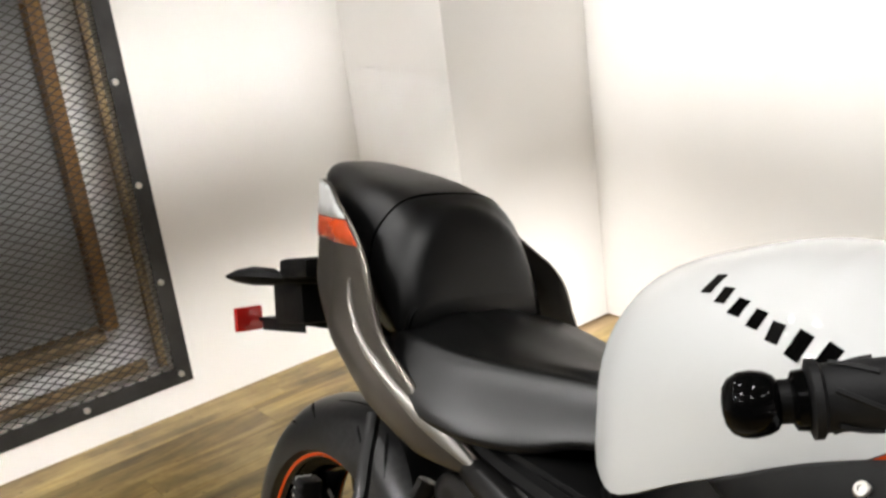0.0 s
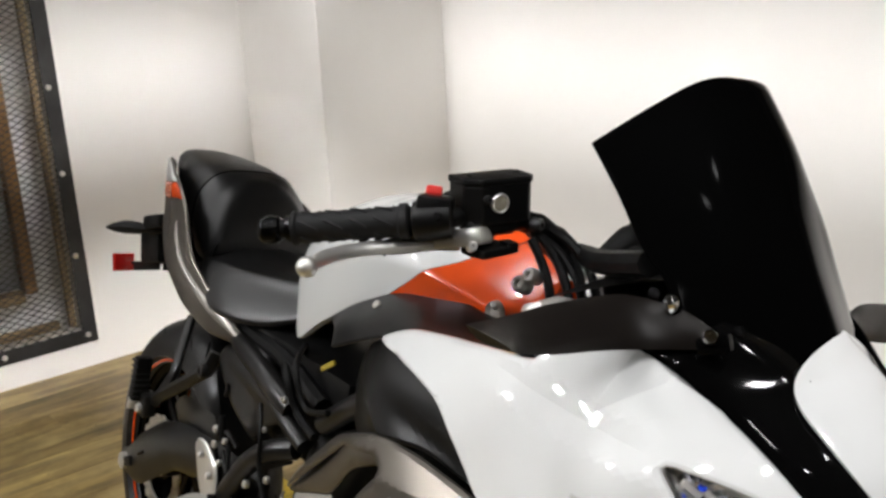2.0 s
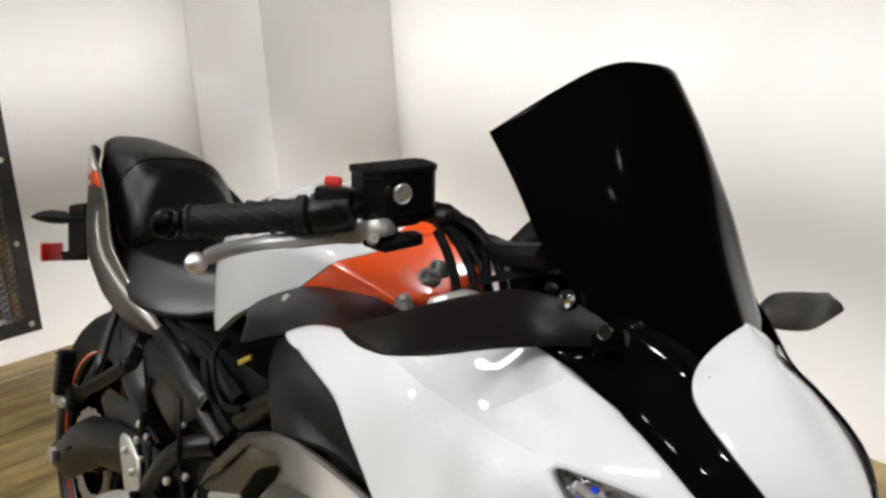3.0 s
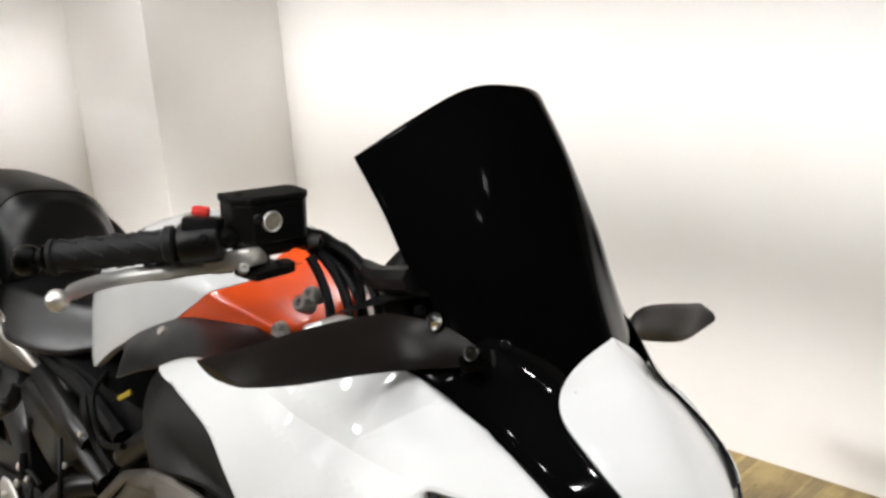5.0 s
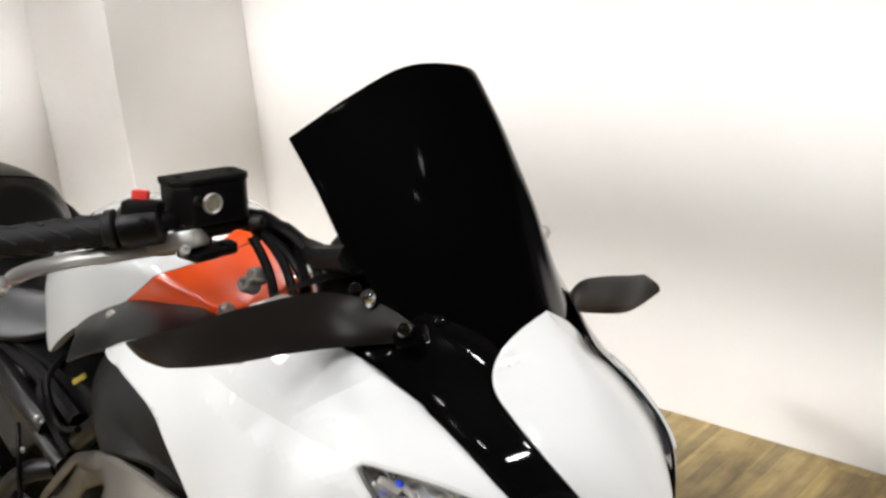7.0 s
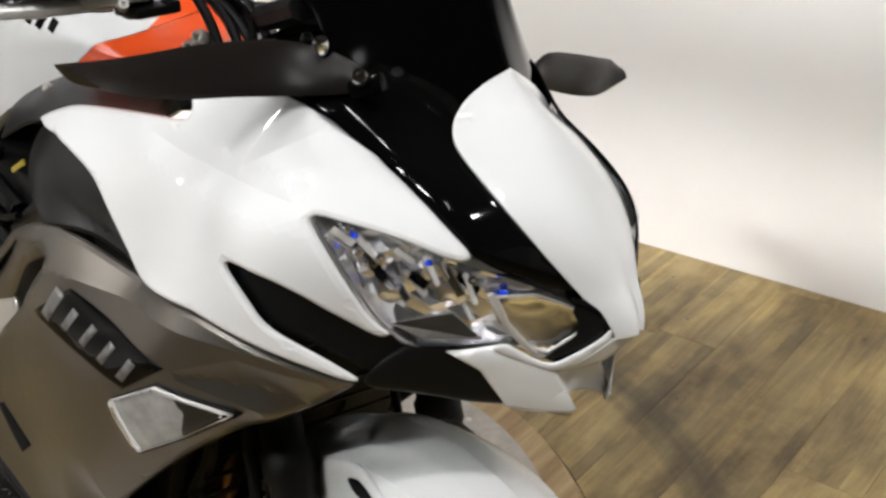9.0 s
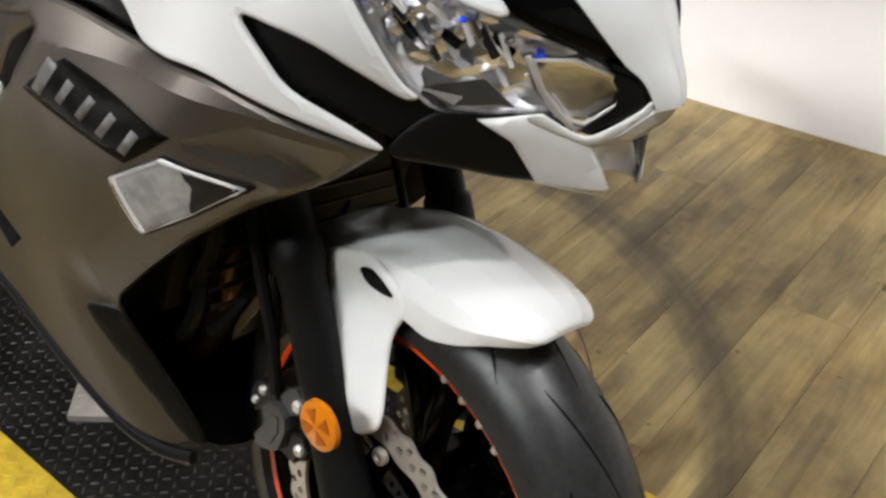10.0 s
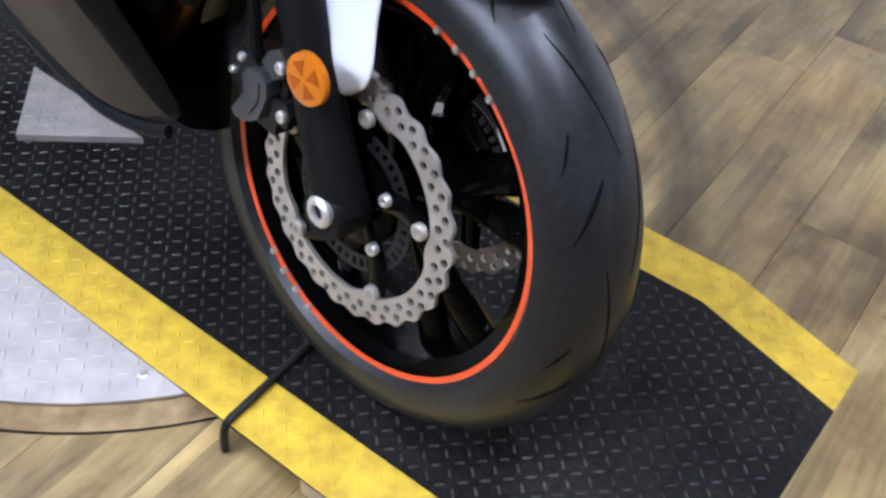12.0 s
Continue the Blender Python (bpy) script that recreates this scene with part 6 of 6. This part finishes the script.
for s in (-1, 1):
    sa = part("swingarm", rings(curve([(-1.49, off(s, .138), .322), (-1.455, off(s, .140), .332), (-1.40, off(s, .145), .352), (-1.30, off(s, .148), .412), (-1.21, off(s, .150), .456), (-1.10, off(s, .148), .478), (-1.0, off(s, .140), .480), (-.90, off(s, .125), .468)], 28), [(.018, .010), (.026, .011), (.027, .011), (.028, .012), (.030, .012), (.034, .012), (.038, .012), (.042, .013), (.046, .013)] + [(.050, .013)] * 6 + [(.046, .013)] * 4 + [(.042, .014)] * 9, 8, True, (0, 0, 1)), FRAMEPAINT, bike, "grey-black swingarm")
    part("axle_end", lathe([(.004, s * .012), (.012, s * .012), (.017, s * .010), (.018, -s * .012), (.004, -s * .012)], 18, pose(-1.450, off(s, .150), .336)), ALLOY, sa, "silver axle nut")
    part("chain_adjuster", box((.034, .010, .022), pose(-1.415, off(s, .158), .348, 0, -22), 0.003), DARKMETAL, sa)
    part("arm_slot", box((.030, .004, .006), pose(-1.345, off(s, .162), .392, 0, -30), 0.001), GLOSSBLACK, sa)
part("swingarm_brace", loft([[(-1.26, -.105, .520), (-1.20, -.112, .560), (-1.08, -.108, .560)], [(-1.23, -.100, .470), (-1.15, -.110, .500), (-1.04, -.110, .520)]], 14, 4), FRAMEPAINT, bike, "grey-black swingarm brace")
rc = part("rear_caliper", box((.06, .035, .045), pose(-1.345, -.072, .360, 0, -20), 0.008), DARKMETAL, bike, "black rear brake caliper")
for x, z in ((-1.362, .372), (-1.330, .350)):
    part("caliper_pin", bolt(.006, .006, (x, -.092, z), (0, -1, 0)), ALLOY, rc)
part("rear_fender", loft([[(-1.34, -.045, .70), (-1.34, .03, .72), (-1.34, .10, .70)], [(-1.24, -.050, .645), (-1.22, .03, .655), (-1.24, .105, .645)], [(-1.16, -.055, .52), (-1.15, .03, .52), (-1.16, .105, .52)], [(-1.14, -.05, .42), (-1.13, .03, .42), (-1.14, .10, .42)]], 14, 5), FRAMEPAINT, bike, "grey-black inner fender")
for s in (-1, 1):
    pb = part("peg_bracket", rings(curve([(-1.245, off(s, .186), .530), (-1.237, off(s, .180), .548), (-1.190, off(s, .168), .580), (-1.135, off(s, .155), .618), (-1.104, off(s, .150), .640), (-1.096, off(s, .138), .672)], 22), [(.013, .009)] * 6 + [(.014, .010)] * 16, 8, True, (0, 0, 1)), FRAMEPAINT, bike, "grey-black passenger peg bracket")
    part("bracket_strut", rings(curve([(-1.240, off(s, .180), .545), (-1.215, off(s, .175), .580), (-1.200, off(s, .168), .612), (-1.228, off(s, .145), .655), (-1.255, off(s, .120), .698)], 18), [(.011, .008)] * 18, 8, True, (0, 0, 1)), FRAMEPAINT, pb)
    part("bracket_boss", bolt(.013, .010, (-1.100, off(s, .158), .640), (0, s, 0), 12), FRAMEPAINT, pb)
    part("peg_holder", box((.034, .026, .045), pose(-1.262, off(s, .192), .526, 0, 8), 0.006), FRAMEPAINT, pb)
    part("peg_plate", box((.008, .026, .105), pose(-1.292, off(s, .202), .560, s * 4, 2), 0.003), ALLOY, pb, "silver folded peg")
    rub = part("peg_rubber", box((.022, .030, .086), pose(-1.274, off(s, .204), .574, s * 4, 2), 0.005), BLACK, pb, "black peg rubber")
    for i in range(7):
        part("rubber_rib", box((.023, .0315, .004), pose(-1.274, off(s, .204), .540 + i * .0115, s * 4, 2), 0.001), GRIPRUB, rub)
    part("peg_bolt", bolt(.009, .008, (-1.262, off(s, .206), .520), (0.3, s, 0), 12), ALLOY, pb, "silver peg bolt")
    # frame cover and rails
    cov = [(-1.092, .668), (-1.052, .628), (-1.013, .598), (-.965, .578), (-.929, .566), (-.873, .613), (-.815, .637), (-.807, .670), (-.90, .688), (-1.007, .704), (-1.062, .702)]
    cover_fold = crease((-1.06, .69), (-.83, .645), 0.012, 0.006)
    thick(part("frame_cover", patch(cov, lambda x, z: -.114, 0.0, mirror=s > 0, lip=.012, drop=.008, shape=cover_fold), FRAMEPAINT, bike, "dark grey frame cover"), 0.006)
    part("cover_slot", box((.008, .004, .026), pose(-1.022, s * .118, .628, 0, 18), 0.001), GLOSSBLACK, bike)
    part("frame_rail", tube([(-1.03, s * .100, .722), (-.985, s * .112, .716), (-.92, s * .121, .709), (-.843, s * .127, .693), (-.79, s * .12, .672)], .019, 20, 10), FRAMEPAINT, bike, "grey-black frame rail")
    part("seat_rail", tube([(-.72, s * .110, .70), (-.85, s * .108, .735), (-1.0, s * .095, .74), (-1.2, s * .09, .79), (-1.4, s * .07, .86)], .014, 26, 8), BLACK, bike, "black seat rail")
    part("frame_tube", tube([(-.95, s * .095, .735), (-.86, s * .12, .69), (-.80, s * .125, .655), (-.74, s * .120, .63)], .014, 20, 10), FRAMEPAINT, bike, "grey-black frame tube")
    part("frame_tube", tube([(-.70, s * .115, .68), (-.58, s * .120, .76), (-.45, s * .11, .83), (-.33, s * .07, .88)], .017, 24, 10), FRAMEPAINT, bike, "grey-black frame tube")
    part("frame_tube", tube([(-.968, s * .134, .440), (-.939, s * .137, .482), (-.881, s * .136, .552), (-.835, s * .128, .588), (-.79, s * .105, .606)], .018, 20, 10), FRAMEPAINT, bike, "grey-black frame tube")
    # heel plate, foot peg
    hp = thick(part("heel_plate", patch([(-1.093, .506), (-1.080, .524), (-1.050, .527), (-1.020, .512), (-.994, .494), (-.990, .450), (-1.000, .396), (-1.020, .392), (-1.040, .418), (-1.060, .440)], lambda x, z: -.137, 0.0, mirror=s > 0, lip=.006, drop=.003), ALLOY, bike, "silver heel plate"), 0.004)
    for x, z in ((-1.045, .505), (-1.008, .480), (-1.010, .425)):
        part("plate_bolt", bolt(.0065, .006, (x, s * .143, z), (0, s, 0)), ALLOY, hp)
    fp = part("foot_peg", rings([(-1.001, s * .150, .339), (-.998, s * .180, .342), (-.990, s * .215, .347), (-.983, s * .250, .352)], [.012, .0155, .0155, .014], 10), BLACK, bike, "black rubber foot peg")
    for i in range(6):
        part("peg_groove", lathe([(.0150, -.002), (.0172, -.002), (.0172, .002), (.0150, .002)], 12, pose(-.9975 + i * .0022, s * (.180 + i * .011), .3420 + i * .0014), True), GRIPRUB, fp)
    part("peg_tip", rings([(-.984, s * .248, .351), (-.980, s * .266, .354)], .010, 10), ALLOY, fp, "silver peg tip")
    part("peg_hanger", box((.035, .020, .12), pose(-.985, s * .140, .385, 0, -12), 0.006), FRAMEPAINT, fp)
muf = part("muffler", rings(curve([(-1.090, -.160, .352), (-1.07, -.164, .362), (-1.00, -.166, .400), (-.93, -.160, .420)], 20), [(.030, .014)] + [(.050, .024)] * 17 + [(.042, .02), (.03, .014)], 16, True, (0, 0, 1)), SILVER, bike, "satin silver muffler end")
part("muffler_bolt", bolt(.011, .006, (-.990, -.190, .405), (0, -1, .2), 6), ALLOY, muf)
part("brake_pedal", tube([(-.80, -.155, .36), (-.86, -.160, .385), (-.93, -.162, .41), (-.955, -.160, .47)], .008, 16, 8), BLACK, bike, "black brake pedal")

for x, y, z, rr in ((-1.000, -.140, .540, .007), (-.975, -.142, .515, .006), (-.960, -.142, .560, .006), (-.905, -.140, .535, .006), (-.870, -.142, .520, .007), (-.845, -.140, .585, .005), (-1.030, -.125, .555, .007), (-.835, -.140, .625, .005), (-.76, -.152, .700, .005), (-.79, -.150, .560, .006)):
    part("frame_bolt", bolt(rr, rr * .9, (x, y, z), (0, -1, .1), 10), BOLT, bike, "silver bolt")
for pts in ([(-.99, -.130, .53), (-.95, -.138, .50), (-.91, -.138, .46), (-.89, -.13, .40)], [(-.975, -.132, .575), (-.95, -.140, .545), (-.94, -.142, .49), (-.95, -.145, .43)], [(-.86, -.138, .66), (-.835, -.146, .62), (-.830, -.146, .57), (-.80, -.146, .52)], [(-1.02, -.125, .50), (-1.0, -.14, .55), (-.96, -.142, .575), (-.93, -.135, .56)]):
    part("brake_line", tube(pts, .0042, 18, 7), BLACK, bike, "black brake line")
part("brake_lamp_switch", rings([(-.975, -.145, .600), (-.970, -.145, .575), (-.968, -.145, .555)], [.006, .008, .005], 10), BLACK, bike)

# --- engine mass, radiator, headers, side stand
part("engine_block", box((.38, .26, .30), pose(-.62, 0, .48, 0, 8), 0.03, (.85, .8), 3), DARKMETAL, bike, "black engine block")
part("cylinder_head", box((.24, .24, .20), pose(-.50, 0, .68, 0, 22), 0.025, (.9, .9), 3), DARKMETAL, bike, "black cylinder head")
part("clutch_cover", lathe([(.001, -.02), (.065, -.02), (.085, -.008), (.09, .015), (.001, .015)], 32, pose(-.66, -.148, .44)), DARKMETAL, bike, "black clutch cover")
part("radiator", box((.03, .34, .26), pose(-.245, 0, .60, 0, 14), 0.006), BLACK, bike, "black radiator")
for i in range(12):
    part("radiator_fin", box((.004, .30, .004), pose(-.232 - (i - 5.5) * .005, 0, .60 + (i - 5.5) * .019, 0, 14), 0), DARKMETAL, bike, "", False)
for y in (-.075, .075):
    part("exhaust_header", tube([(-.40, y, .64), (-.30, y * 1.1, .58), (-.26, y * 1.1, .50), (-.30, y, .40), (-.40, y * .6, .30), (-.55, y * .4, .26)], .019, 30, 12), HEADER, bike, "browned exhaust header pipe")
part("collector", tube([(-.52, 0, .26), (-.70, -.04, .27), (-.88, -.11, .36)], .034, 18, 12), HEADER, bike, "browned exhaust collector")
part("horn", lathe([(.001, .01), (.035, .01), (.038, 0), (.03, -.02), (.001, -.02)], 20, pose(-.27, .06, .56, 0, 0, 60)), DARKMETAL, bike, "black horn")
for pts in ([(-.30, -.11, .62), (-.25, -.13, .55), (-.24, -.14, .48), (-.28, -.13, .42)], [(-.22, -.15, .66), (-.21, -.145, .58), (-.25, -.14, .50)], [(-.26, -.04, .52), (-.22, -.09, .49), (-.24, -.12, .44)]):
    part("hose", tube(pts, .010, 20, 8), BLACK, bike, "black coolant hose")
part("warning_label", box((.040, .004, .008), pose(-.705, -.118, .768, 0, -30, 0), 0.0015), YELLOWP, bike, "yellow plastic tag")
part("wiring", tube([(-.86, -.10, .74), (-.80, -.13, .72), (-.77, -.12, .67), (-.70, -.13, .66)], .007, 20, 8), BLACK, bike)
part("wiring", tube([(-.84, -.08, .76), (-.76, -.14, .75), (-.72, -.14, .70), (-.64, -.15, .72)], .005, 20, 8), BLACK, bike)
part("under_tray", box((.62, .20, .05), pose(-.98, 0, .735, 0, 2), 0.012), BLACK, bike, "black under-seat tray")
part("battery_box", box((.20, .18, .16), pose(-.87, 0, .66), 0.015), BLACK, bike)
part("rear_shock", rings([(-1.02, .03, .66), (-1.03, .03, .50)], .035, 14), DARKMETAL, bike, "rear shock absorber")
part("belly_inner", loft([[(-.62, -.19, .50), (-.45, -.19, .44), (-.28, -.20, .46)], [(-.62, -.12, .36), (-.45, -.12, .30), (-.24, -.13, .30)], [(-.62, 0, .33), (-.45, 0, .26), (-.24, 0, .26)], [(-.62, .12, .36), (-.45, .12, .30), (-.24, .13, .30)], [(-.62, .19, .50), (-.45, .19, .44), (-.28, .20, .46)]], 14, 4), BLACK, bike, "black belly tray")
sst = part("side_stand", tube([(-.80, .14, .33), (-.79, .22, .18), (-.775, .285, .075)], .011, 14, 8), BLACK, bike, "black side stand")
part("stand_foot", box((.07, .045, .010), pose(-.775, .292, .070, 16), 0.003), BLACK, sst)

# ---------------------------------------------------------------- floor planks, last
floor = tagged(part("floor", box((8.8, 8.0, 0.06), pose(1.24, -2.13, FLOOR_Z - 0.037), 0), OLDWOOD_H, None, "", False), "oak look plank floor of the showroom, scuffed", "floor", "", "structure")
PLW, PLL = 0.152, 1.22
meshes = {}


def plank_mesh(ln):
    key = round(ln, 3)
    if key not in meshes:
        bm = box((PLW - 0.0007, ln - 0.0007, 0.006), pose(0, 0, -0.003), 0.0006, seg=1)
        me = bpy.data.meshes.new("plank")
        bm.to_mesh(me)
        bm.free()
        me.materials.append(PLANK)
        meshes[key] = me
    return meshes[key]


rnd = random.Random(11)
x = DOOR_X + PLW / 2
while x - PLW / 2 < FRONT_X:
    y = BACK_Y - rnd.uniform(0.1, PLL)
    while y < WALL_Y:
        y0, y1 = max(y, BACK_Y), min(y + PLL, WALL_Y - (WALL_Y - PIER_Y if x < PIER_X else 0))
        if y1 - y0 < 0.02:
            y += PLL
            continue
        ob = new("plank", plank_mesh(y1 - y0))
        ob.location = (x, (y0 + y1) / 2, FLOOR_Z)
        ob.parent = floor
        ob.matrix_parent_inverse = floor.matrix_world.inverted()
        y += PLL
    x += PLW
